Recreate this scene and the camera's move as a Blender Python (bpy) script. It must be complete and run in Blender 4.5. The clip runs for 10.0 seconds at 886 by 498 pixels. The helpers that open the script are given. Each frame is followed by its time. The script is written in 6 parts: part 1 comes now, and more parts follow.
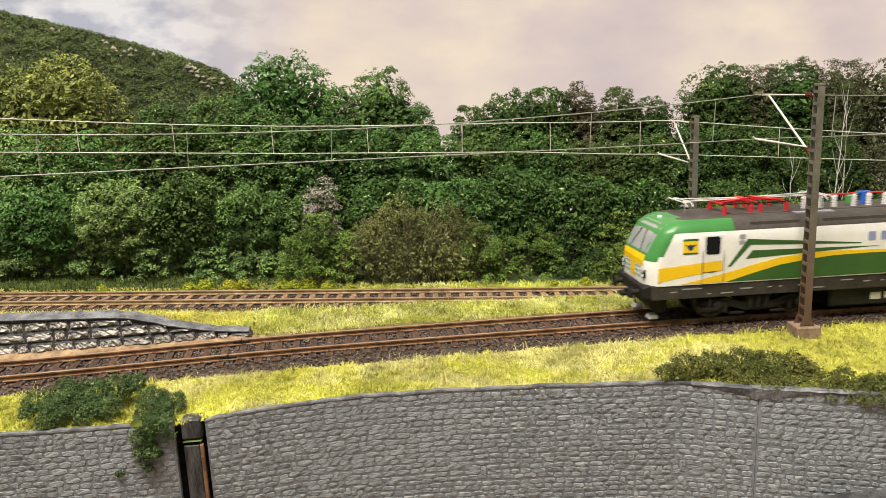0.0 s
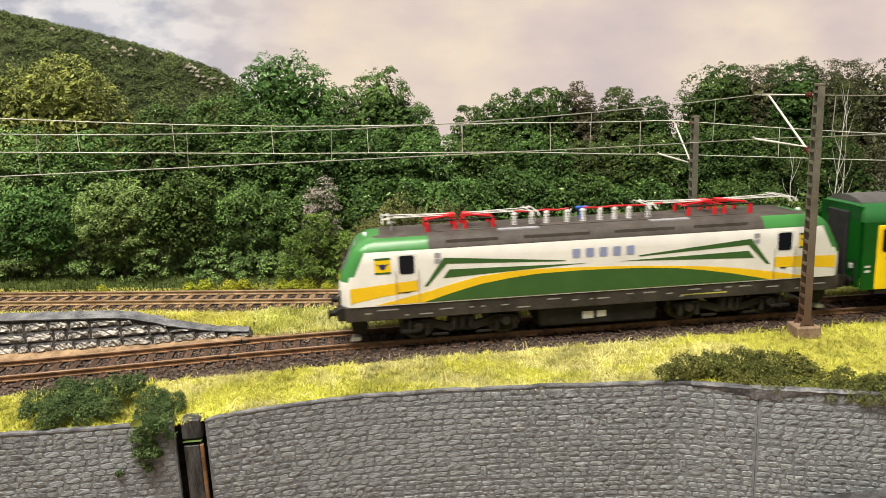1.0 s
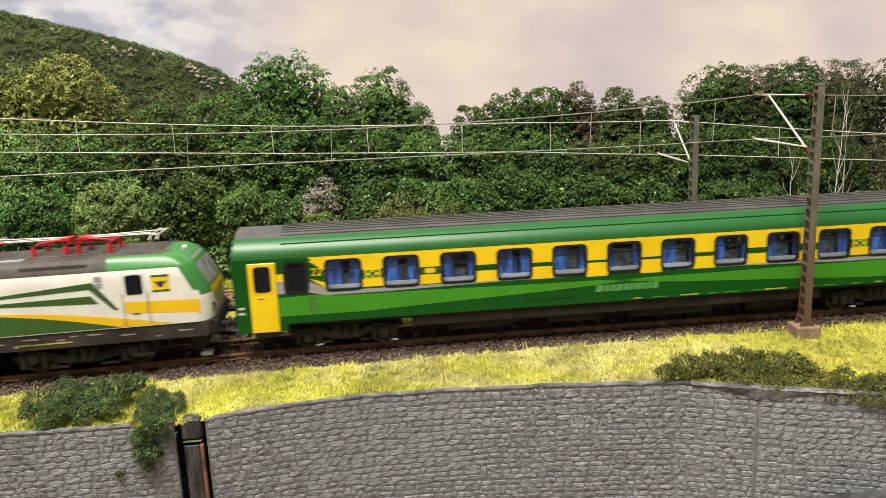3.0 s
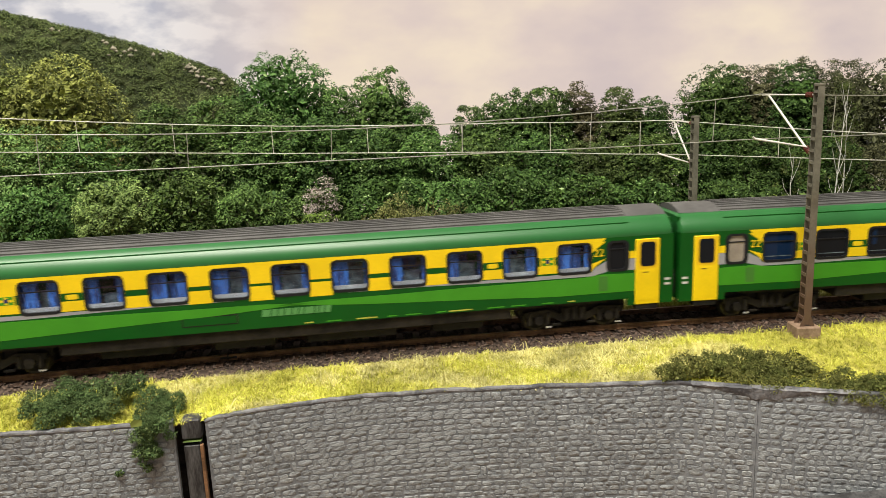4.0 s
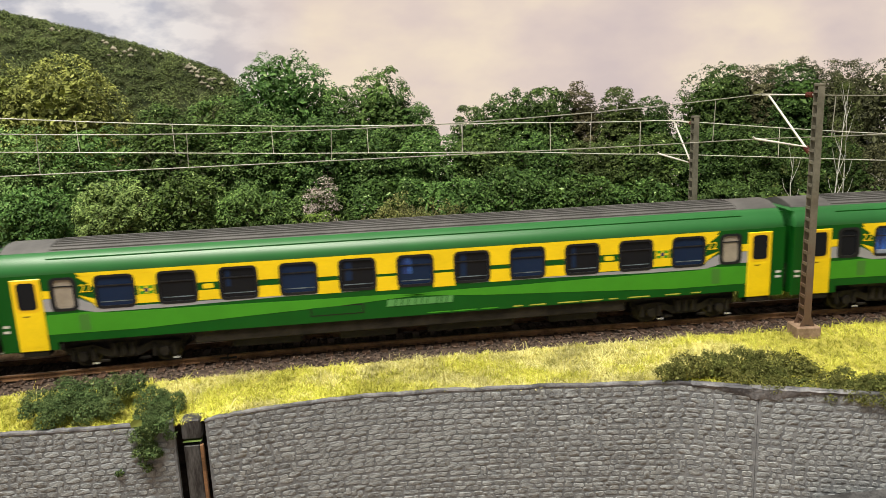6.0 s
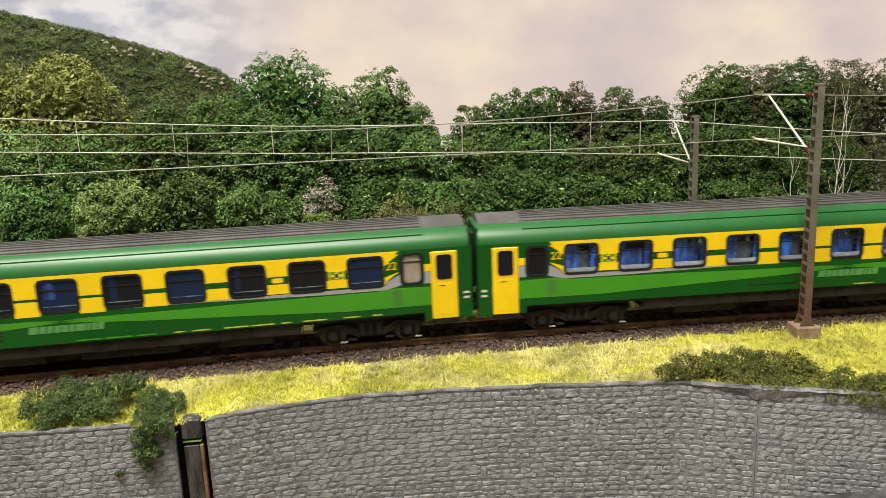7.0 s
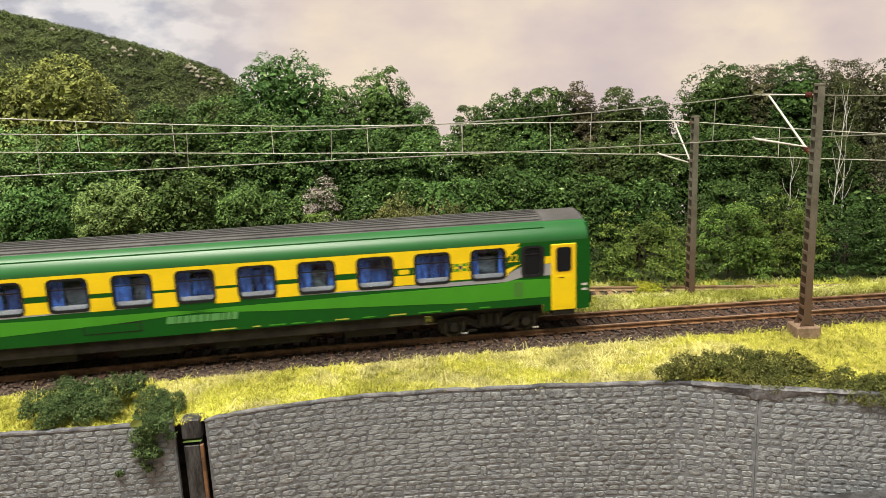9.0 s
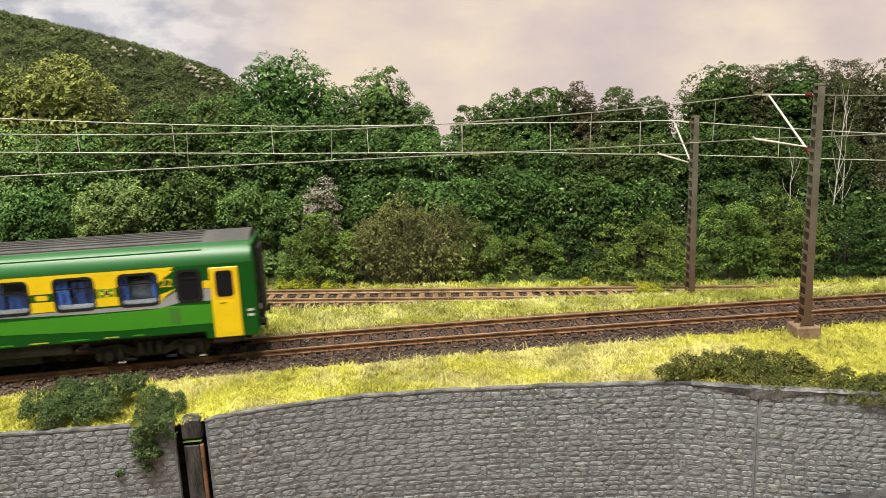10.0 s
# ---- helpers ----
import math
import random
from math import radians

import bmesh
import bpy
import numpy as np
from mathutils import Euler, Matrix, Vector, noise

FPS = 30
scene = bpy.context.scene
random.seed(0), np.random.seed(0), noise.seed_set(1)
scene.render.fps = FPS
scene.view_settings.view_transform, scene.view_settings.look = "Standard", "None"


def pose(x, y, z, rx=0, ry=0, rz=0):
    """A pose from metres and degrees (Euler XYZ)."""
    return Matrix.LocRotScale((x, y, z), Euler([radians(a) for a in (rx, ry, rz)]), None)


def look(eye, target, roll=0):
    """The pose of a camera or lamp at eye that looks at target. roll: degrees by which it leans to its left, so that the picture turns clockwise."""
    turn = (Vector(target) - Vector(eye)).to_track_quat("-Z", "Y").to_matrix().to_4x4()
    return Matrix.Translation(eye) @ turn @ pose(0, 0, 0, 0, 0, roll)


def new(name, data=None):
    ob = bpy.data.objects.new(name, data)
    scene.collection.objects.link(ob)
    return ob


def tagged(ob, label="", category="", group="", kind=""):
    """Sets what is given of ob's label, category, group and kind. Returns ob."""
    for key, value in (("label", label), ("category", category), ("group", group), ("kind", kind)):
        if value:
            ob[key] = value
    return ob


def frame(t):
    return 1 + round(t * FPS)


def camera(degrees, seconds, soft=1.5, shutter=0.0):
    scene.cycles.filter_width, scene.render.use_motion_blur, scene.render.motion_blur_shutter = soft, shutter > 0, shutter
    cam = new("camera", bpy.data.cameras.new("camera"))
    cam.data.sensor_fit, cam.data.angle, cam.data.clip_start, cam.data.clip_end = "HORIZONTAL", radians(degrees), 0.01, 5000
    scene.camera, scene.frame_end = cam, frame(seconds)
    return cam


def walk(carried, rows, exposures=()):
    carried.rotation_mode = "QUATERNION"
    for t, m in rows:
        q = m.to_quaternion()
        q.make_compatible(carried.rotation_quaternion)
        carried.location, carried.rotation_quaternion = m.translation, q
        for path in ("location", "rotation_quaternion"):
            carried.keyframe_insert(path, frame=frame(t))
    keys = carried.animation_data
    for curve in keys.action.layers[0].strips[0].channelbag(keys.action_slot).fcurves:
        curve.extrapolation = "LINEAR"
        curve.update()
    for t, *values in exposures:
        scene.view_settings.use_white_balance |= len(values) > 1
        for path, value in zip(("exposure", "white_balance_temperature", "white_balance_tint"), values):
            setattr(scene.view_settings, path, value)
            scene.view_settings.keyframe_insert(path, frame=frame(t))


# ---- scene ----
MM = 0.001


def mm(x, y, z, rx=0, ry=0, rz=0):
    """A pose with its place in millimetres."""
    return pose(x * MM, y * MM, z * MM, rx, ry, rz)


# ---- camera: stands still on its tripod, 27 cm before the main track ----
cam = camera(65.03, 10.0, soft=0.85, shutter=0.32)
EYE = Vector((0.0, -0.27333, 0.08984))
STAND = look(EYE, EYE + Vector((0.09405, 0.97531, -0.19983)), -2.374)
walk(cam, [(0.0, STAND), (10.0, STAND)])

# ---- light: a long ceiling luminaire over the indoor layout, even background for unbuilt room walls ----
world = bpy.data.worlds.new("room_light")
scene.world = world
world.use_nodes = True
world.node_tree.nodes["Background"].inputs[0].default_value = (1.0, 0.95, 0.88, 1)
world.node_tree.nodes["Background"].inputs[1].default_value = 0.25
lamp = bpy.data.lights.new("ceiling_luminaire", "AREA")
lamp.shape, lamp.size, lamp.size_y = "RECTANGLE", 0.9, 0.25
lamp.energy, lamp.color = 30.0, (1.0, 0.94, 0.84)
lamp_ob = new("ceiling_luminaire", lamp)
lamp_ob.matrix_world = look((-0.22, -0.31, 0.96), (0.03, 0.06, 0.0))
tagged(lamp_ob, "long white luminaire above the layout", "lamp", kind="structure")
scene.view_settings.exposure = 0.0


# ---- materials ----
def surface(name, c1, c2, size=1.0, rough=0.7, bump=0.1, metal=0.0, spec=0.4, fine=None, rand=0.0, island=0.0,
            contrast=(0.35, 0.68), coat=0.0, stretch=(1, 1, 1), relief=0.0):
    """Two colours mixed by noise at two scales (size in mm), with bump, and lightness varied per object or per island."""
    m = bpy.data.materials.new(name)
    m.use_nodes = True
    nt = m.node_tree
    nd, ln = nt.nodes, nt.links
    b = nd["Principled BSDF"]
    co = nd.new("ShaderNodeTexCoord")
    mp = nd.new("ShaderNodeMapping")
    mp.inputs["Scale"].default_value = stretch
    ln.new(co.outputs["Object"], mp.inputs[0])
    n1 = nd.new("ShaderNodeTexNoise")
    n1.inputs["Scale"].default_value = 1000.0 / size
    n1.inputs["Detail"].default_value = 4
    n2 = nd.new("ShaderNodeTexNoise")
    n2.inputs["Scale"].default_value = 1000.0 / (fine or size / 7)
    n2.inputs["Detail"].default_value = 3
    for n in (n1, n2):
        ln.new(mp.outputs[0], n.inputs["Vector"])
    add = nd.new("ShaderNodeMath")
    add.operation = "MULTIPLY_ADD"
    ln.new(n2.outputs[0], add.inputs[0])
    add.inputs[1].default_value = 0.5
    ln.new(n1.outputs[0], add.inputs[2])
    sub = nd.new("ShaderNodeMath")
    sub.operation = "SUBTRACT"
    ln.new(add.outputs[0], sub.inputs[0])
    sub.inputs[1].default_value = 0.25
    ramp = nd.new("ShaderNodeValToRGB")
    ramp.color_ramp.elements[0].position, ramp.color_ramp.elements[1].position = contrast
    ramp.color_ramp.elements[0].color = (*c1, 1)
    ramp.color_ramp.elements[1].color = (*c2, 1)
    ln.new(sub.outputs[0], ramp.inputs[0])
    col = ramp.outputs[0]
    for amount, node, out in ((rand, "ShaderNodeObjectInfo", "Random"), (island, "ShaderNodeNewGeometry", "Random Per Island")):
        if amount:
            src = nd.new(node)
            mr = nd.new("ShaderNodeMapRange")
            mr.inputs["To Min"].default_value = 1 - amount
            mr.inputs["To Max"].default_value = 1 + amount
            ln.new(src.outputs[out], mr.inputs[0])
            hs = nd.new("ShaderNodeHueSaturation")
            ln.new(mr.outputs[0], hs.inputs["Value"])
            ln.new(col, hs.inputs["Color"])
            col = hs.outputs[0]
    ln.new(col, b.inputs["Base Color"])
    b.inputs["Roughness"].default_value = rough
    b.inputs["Metallic"].default_value = metal
    b.inputs["Specular IOR Level"].default_value = spec
    b.inputs["Coat Weight"].default_value = coat
    b.inputs["Coat Roughness"].default_value = 0.12
    if bump:
        bp = nd.new("ShaderNodeBump")
        bp.inputs["Strength"].default_value = min(1.0, bump * 2)
        bp.inputs["Distance"].default_value = bump * MM
        ln.new(add.outputs[0], bp.inputs["Height"])
        ln.new(bp.outputs[0], b.inputs["Normal"])
    return m


def leafy(name, dark, light, warm, rough=0.55):
    """Leaves: each its own shade between two greens, whole plants shifted towards a third colour, light passing through a little."""
    m = bpy.data.materials.new(name)
    m.use_nodes = True
    nt = m.node_tree
    nd, ln = nt.nodes, nt.links
    b = nd["Principled BSDF"]
    g = nd.new("ShaderNodeNewGeometry")
    r = nd.new("ShaderNodeValToRGB")
    e = r.color_ramp.elements
    e[0].color, e[1].color = (*dark, 1), (*light, 1)
    e[0].position, e[1].position = 0.0, 0.97
    k = e.new(0.995)
    k.color = (*warm, 1)
    ln.new(g.outputs["Random Per Island"], r.inputs[0])
    co = nd.new("ShaderNodeTexCoord")
    n = nd.new("ShaderNodeTexNoise")
    n.inputs["Scale"].default_value = 1000.0 / 22
    ln.new(co.outputs["Object"], n.inputs["Vector"])
    mr = nd.new("ShaderNodeMapRange")
    mr.inputs["From Min"].default_value, mr.inputs["From Max"].default_value = 0.3, 0.7
    mr.inputs["To Min"].default_value, mr.inputs["To Max"].default_value = 0.55, 1.45
    ln.new(n.outputs[0], mr.inputs[0])
    oi = nd.new("ShaderNodeObjectInfo")
    mh = nd.new("ShaderNodeMapRange")
    mh.inputs["To Min"].default_value, mh.inputs["To Max"].default_value = 0.481, 0.507
    ln.new(oi.outputs["Random"], mh.inputs[0])
    hs = nd.new("ShaderNodeHueSaturation")
    ln.new(mr.outputs[0], hs.inputs["Value"])
    ln.new(mh.outputs[0], hs.inputs["Hue"])
    ln.new(r.outputs[0], hs.inputs["Color"])
    ln.new(hs.outputs[0], b.inputs["Base Color"])
    b.inputs["Roughness"].default_value = rough
    b.inputs["Specular IOR Level"].default_value = 0.12
    return m


def paint(name, c, rough=0.38, spec=0.45, coat=0.0):
    """Sprayed model paint: nearly even, faint mottling and orange peel."""
    return surface(name, tuple(v * 0.93 for v in c), tuple(min(1, v * 1.05) for v in c), 9, rough, 0.012, 0, spec, fine=0.7, coat=coat)


GREEN_D = paint("dark_green_paint", (0.003, 0.070, 0.006), 0.42, 0.22)
GREEN_U = paint("roof_green_paint", (0.016, 0.108, 0.024), 0.40, 0.5)
GREEN_L = paint("light_green_paint", (0.046, 0.245, 0.013), 0.42, 0.3)
YELLOW = paint("yellow_paint", (0.80, 0.56, 0.004))
AMBER = paint("amber_paint", (0.78, 0.49, 0.008))
GREY_P = paint("light_grey_paint", (0.29, 0.29, 0.31))
WHITE = paint("ivory_paint", (0.72, 0.705, 0.655))
LOCO_G = paint("loco_green_paint", (0.034, 0.098, 0.020))
CAB_G = paint("cab_green_paint", (0.045, 0.190, 0.045), 0.33)
ROOF_G = surface("roof_grey_plastic", (0.048, 0.040, 0.034), (0.080, 0.069, 0.060), 8, 0.6, 0.03, spec=0.25)
ROOF_C = surface("coach_roof_grey", (0.060, 0.059, 0.056), (0.094, 0.092, 0.088), 14, 0.5, 0.02, spec=0.3)
BLACK = surface("matt_black_plastic", (0.008, 0.007, 0.006), (0.022, 0.019, 0.016), 5, 0.65, 0.05, spec=0.2)
UNDER = surface("underframe_grey", (0.009, 0.0075, 0.006), (0.028, 0.023, 0.018), 6, 0.7, 0.05, spec=0.2)
BEAM = surface("frame_beam_brown", (0.024, 0.020, 0.016), (0.052, 0.044, 0.036), 7, 0.65, 0.04, spec=0.25)
RUBBER = surface("black_rubber", (0.006, 0.006, 0.006), (0.016, 0.016, 0.016), 3, 0.75, 0.03)
STEEL = surface("bright_steel", (0.45, 0.44, 0.42), (0.62, 0.6, 0.57), 3, 0.28, 0.01, 1.0)
RED = paint("red_lacquer", (0.55, 0.015, 0.02))
INSUL = paint("white_insulator", (0.75, 0.73, 0.70), 0.25)
# bright end of this blue puts window highlights into the cloth colour
BLUE_C = surface("blue_cloth_and_glint", (0.005, 0.018, 0.10), (0.055, 0.20, 0.66), 3.0, 0.6, 0.05, contrast=(0.42, 0.66), stretch=(3, 1, 0.35))
BLUE_P = paint("blue_part", (0.03, 0.10, 0.45))
PALE = surface("pale_seat_cloth", (0.030, 0.042, 0.055), (0.16, 0.21, 0.24), 3, 0.7, 0.03)
FROST = surface("frosted_beige_pane", (0.24, 0.205, 0.165), (0.32, 0.28, 0.225), 5, 0.4, 0.01)
NAVY = paint("navy_lettering", (0.25, 0.28, 0.44))
TEAL = paint("pale_teal_slat", (0.20, 0.36, 0.30))
MARK = paint("pale_print", (0.55, 0.54, 0.50))
GRAFGREEN = paint("pale_green_print", (0.085, 0.27, 0.075))
LAMPW = paint("headlight_lens", (0.8, 0.82, 0.85), 0.1)
RUST = surface("rusty_rail_brown", (0.105, 0.054, 0.024), (0.27, 0.145, 0.070), 6, 0.62, 0.05, 0.1)
RUST_F = surface("pale_rusty_brown", (0.19, 0.125, 0.062), (0.40, 0.285, 0.165), 6, 0.62, 0.05, 0.1)
RAILTOP = surface("worn_rail_head", (0.22, 0.12, 0.07), (0.42, 0.29, 0.20), 14, 0.42, 0.02, 0.35)
TIMBER = surface("brown_sleeper", (0.030, 0.015, 0.008), (0.095, 0.052, 0.030), 3, 0.8, 0.08, rand=0.3, stretch=(3, 0.6, 1))
TIMBER_F = surface("pale_brown_sleeper", (0.11, 0.066, 0.032), (0.32, 0.205, 0.11), 3, 0.8, 0.08, rand=0.25, stretch=(3, 0.6, 1))
STONE_B = surface("ballast_stone", (0.030, 0.019, 0.014), (0.15, 0.105, 0.08), 1.6, 0.85, 0.1, island=0.65)
BED = surface("ballast_bed_grit", (0.022, 0.014, 0.010), (0.085, 0.058, 0.042), 1.2, 0.9, 0.3)
SOIL = surface("sandy_soil", (0.11, 0.075, 0.030), (0.24, 0.18, 0.075), 9, 0.95, 0.4, fine=0.8)
BANK = surface("bare_brown_soil", (0.15, 0.092, 0.048), (0.36, 0.245, 0.14), 5, 0.95, 0.45, fine=0.7)
# darker than the blades: shadow between tufts is put into the ground colour
TURF = surface("yellow_green_turf", (0.16, 0.15, 0.025), (0.42, 0.38, 0.075), 7, 0.95, 0.5, fine=0.6)
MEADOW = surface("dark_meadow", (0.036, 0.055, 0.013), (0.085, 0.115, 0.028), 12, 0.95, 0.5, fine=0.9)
MORTAR = surface("dark_wall_joint", (0.126, 0.136, 0.146), (0.208, 0.220, 0.229), 3, 0.75, 0.12)
STONE = surface("grey_wall_stone", (0.140, 0.152, 0.161), (0.300, 0.317, 0.313), 2.6, 0.8, 0.55, rand=0.14, island=0.12, fine=0.55, contrast=(0.30, 0.75))
ROUGH = surface("chalky_rough_stone", (0.060, 0.057, 0.057), (0.46, 0.435, 0.39), 2.4, 0.8, 0.8, rand=0.2, fine=0.6, contrast=(0.45, 0.64), stretch=(0.45, 1, 2.0))
COPING = surface("slate_grey_coping", (0.055, 0.056, 0.062), (0.24, 0.24, 0.245), 7, 0.6, 0.45, fine=1.0, contrast=(0.35, 0.8))
LEDGE = surface("dark_ledge_rock", (0.020, 0.020, 0.021), (0.075, 0.074, 0.074), 5, 0.75, 0.5, fine=0.9)
COLUMN = surface("dark_concrete_column", (0.014, 0.014, 0.015), (0.085, 0.085, 0.085), 6, 0.6, 0.2, stretch=(2.5, 2.5, 0.4))
CONCRETE = surface("brown_concrete", (0.16, 0.105, 0.066), (0.29, 0.20, 0.135), 6, 0.85, 0.15)
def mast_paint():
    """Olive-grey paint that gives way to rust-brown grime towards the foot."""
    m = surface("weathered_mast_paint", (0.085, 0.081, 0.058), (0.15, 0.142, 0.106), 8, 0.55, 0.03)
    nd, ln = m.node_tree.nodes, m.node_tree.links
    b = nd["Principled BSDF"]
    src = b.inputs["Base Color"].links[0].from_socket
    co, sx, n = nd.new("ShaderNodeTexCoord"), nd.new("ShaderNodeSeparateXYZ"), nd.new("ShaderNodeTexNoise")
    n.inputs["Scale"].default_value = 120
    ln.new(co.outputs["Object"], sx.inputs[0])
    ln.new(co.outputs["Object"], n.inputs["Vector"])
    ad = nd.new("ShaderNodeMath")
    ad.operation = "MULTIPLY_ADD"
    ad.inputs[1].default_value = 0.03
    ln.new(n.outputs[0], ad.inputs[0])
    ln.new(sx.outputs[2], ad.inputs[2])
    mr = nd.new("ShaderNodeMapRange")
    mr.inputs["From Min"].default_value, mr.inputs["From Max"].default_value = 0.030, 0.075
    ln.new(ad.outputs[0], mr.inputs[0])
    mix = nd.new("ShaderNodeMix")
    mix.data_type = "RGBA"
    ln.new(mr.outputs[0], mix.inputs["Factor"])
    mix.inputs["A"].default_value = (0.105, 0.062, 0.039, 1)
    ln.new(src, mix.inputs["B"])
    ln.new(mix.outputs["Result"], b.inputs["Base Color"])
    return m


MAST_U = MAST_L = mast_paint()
WIRE = paint("pale_grey_wire", (0.52, 0.50, 0.43), 0.4)
WIRE_D = paint("dull_grey_wire", (0.27, 0.26, 0.22), 0.4)
ARM = paint("pale_arm_tube", (0.50, 0.48, 0.43), 0.35)
BROWN_I = paint("brown_insulator", (0.10, 0.025, 0.015), 0.3)
BARK = surface("grey_brown_bark", (0.035, 0.026, 0.018), (0.12, 0.095, 0.07), 4, 0.9, 0.3, stretch=(2, 2, 0.4))
BIRCH = surface("white_birch_bark", (0.07, 0.065, 0.055), (0.52, 0.50, 0.46), 3, 0.7, 0.1, contrast=(0.30, 0.45), stretch=(1, 1, 2.2))
ROCK = surface("pale_hill_rock", (0.12, 0.112, 0.08), (0.36, 0.325, 0.25), 6, 0.9, 0.4)

LEAF_G = leafy("green_leaves", (0.014, 0.036, 0.008), (0.076, 0.138, 0.030), (0.28, 0.38, 0.16))
LEAF_S = leafy("shrub_leaves", (0.038, 0.074, 0.012), (0.150, 0.240, 0.044), (0.32, 0.38, 0.12))
LEAF_L = leafy("greyish_green_leaves", (0.043, 0.086, 0.023), (0.188, 0.298, 0.085), (0.38, 0.46, 0.20))
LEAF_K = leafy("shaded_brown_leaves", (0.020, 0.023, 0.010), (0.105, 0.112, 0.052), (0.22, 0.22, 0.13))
LEAF_D = leafy("dark_leaves", (0.013, 0.034, 0.008), (0.060, 0.115, 0.025), (0.20, 0.30, 0.11))
LEAF_M = leafy("mid_green_leaves", (0.019, 0.052, 0.012), (0.098, 0.195, 0.046), (0.28, 0.38, 0.15))
LEAF_O = leafy("olive_leaves", (0.022, 0.036, 0.009), (0.082, 0.116, 0.030), (0.22, 0.25, 0.10))
# sunlight on the yellow-green crowns is put into this leaf colour
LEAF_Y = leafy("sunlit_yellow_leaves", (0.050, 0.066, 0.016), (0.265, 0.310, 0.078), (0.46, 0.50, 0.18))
LEAF_B = leafy("brown_leaves", (0.026, 0.024, 0.010), (0.105, 0.095, 0.045), (0.20, 0.17, 0.10))
LEAF_N = leafy("olive_brown_leaves", (0.056, 0.066, 0.019), (0.195, 0.210, 0.070), (0.34, 0.34, 0.15))
LEAF_P = leafy("pinkish_grey_twigs", (0.10, 0.085, 0.07), (0.36, 0.31, 0.28), (0.46, 0.40, 0.38))
LEAF_H = leafy("hill_leaves", (0.034, 0.052, 0.016), (0.118, 0.148, 0.048), (0.18, 0.21, 0.09))
HILLSIDE = surface("hill_undergrowth", (0.020, 0.030, 0.010), (0.055, 0.065, 0.022), 9, 0.95, 0.5, fine=1.2)
FOAM_G = leafy("blue_green_foam", (0.026, 0.052, 0.018), (0.105, 0.158, 0.054), (0.18, 0.24, 0.10), 0.85)
FOAM_O = leafy("olive_foam", (0.040, 0.050, 0.012), (0.150, 0.165, 0.045), (0.24, 0.25, 0.10), 0.85)
GRASS_Y = leafy("straw_yellow_grass", (0.455, 0.445, 0.130), (0.735, 0.710, 0.305), (0.88, 0.83, 0.50), 0.6)
GRASS_G = leafy("fresh_green_grass", (0.34, 0.37, 0.038), (0.64, 0.65, 0.125), (0.82, 0.80, 0.27), 0.6)
GRASS_D = leafy("olive_green_grass", (0.24, 0.255, 0.035), (0.48, 0.49, 0.11), (0.70, 0.67, 0.25), 0.6)
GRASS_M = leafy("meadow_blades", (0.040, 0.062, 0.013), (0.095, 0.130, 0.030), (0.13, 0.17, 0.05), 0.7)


def glass_material():
    m = bpy.data.materials.new("window_glass")
    m.use_nodes = True
    nt = m.node_tree
    b = nt.nodes["Principled BSDF"]
    b.inputs["Base Color"].default_value = (0.75, 0.82, 0.86, 1)
    b.inputs["Roughness"].default_value = 0.04
    b.inputs["Transmission Weight"].default_value = 1.0
    b.inputs["IOR"].default_value = 1.25
    return m


GLASS = glass_material()
# the lamp's reflection in the windscreen is put into this grey
SCREEN = paint("windscreen_reflection_grey", (0.27, 0.275, 0.27), 0.06, 0.7)
DARKPANE = paint("dark_pane", (0.007, 0.009, 0.012), 0.08, 0.16)


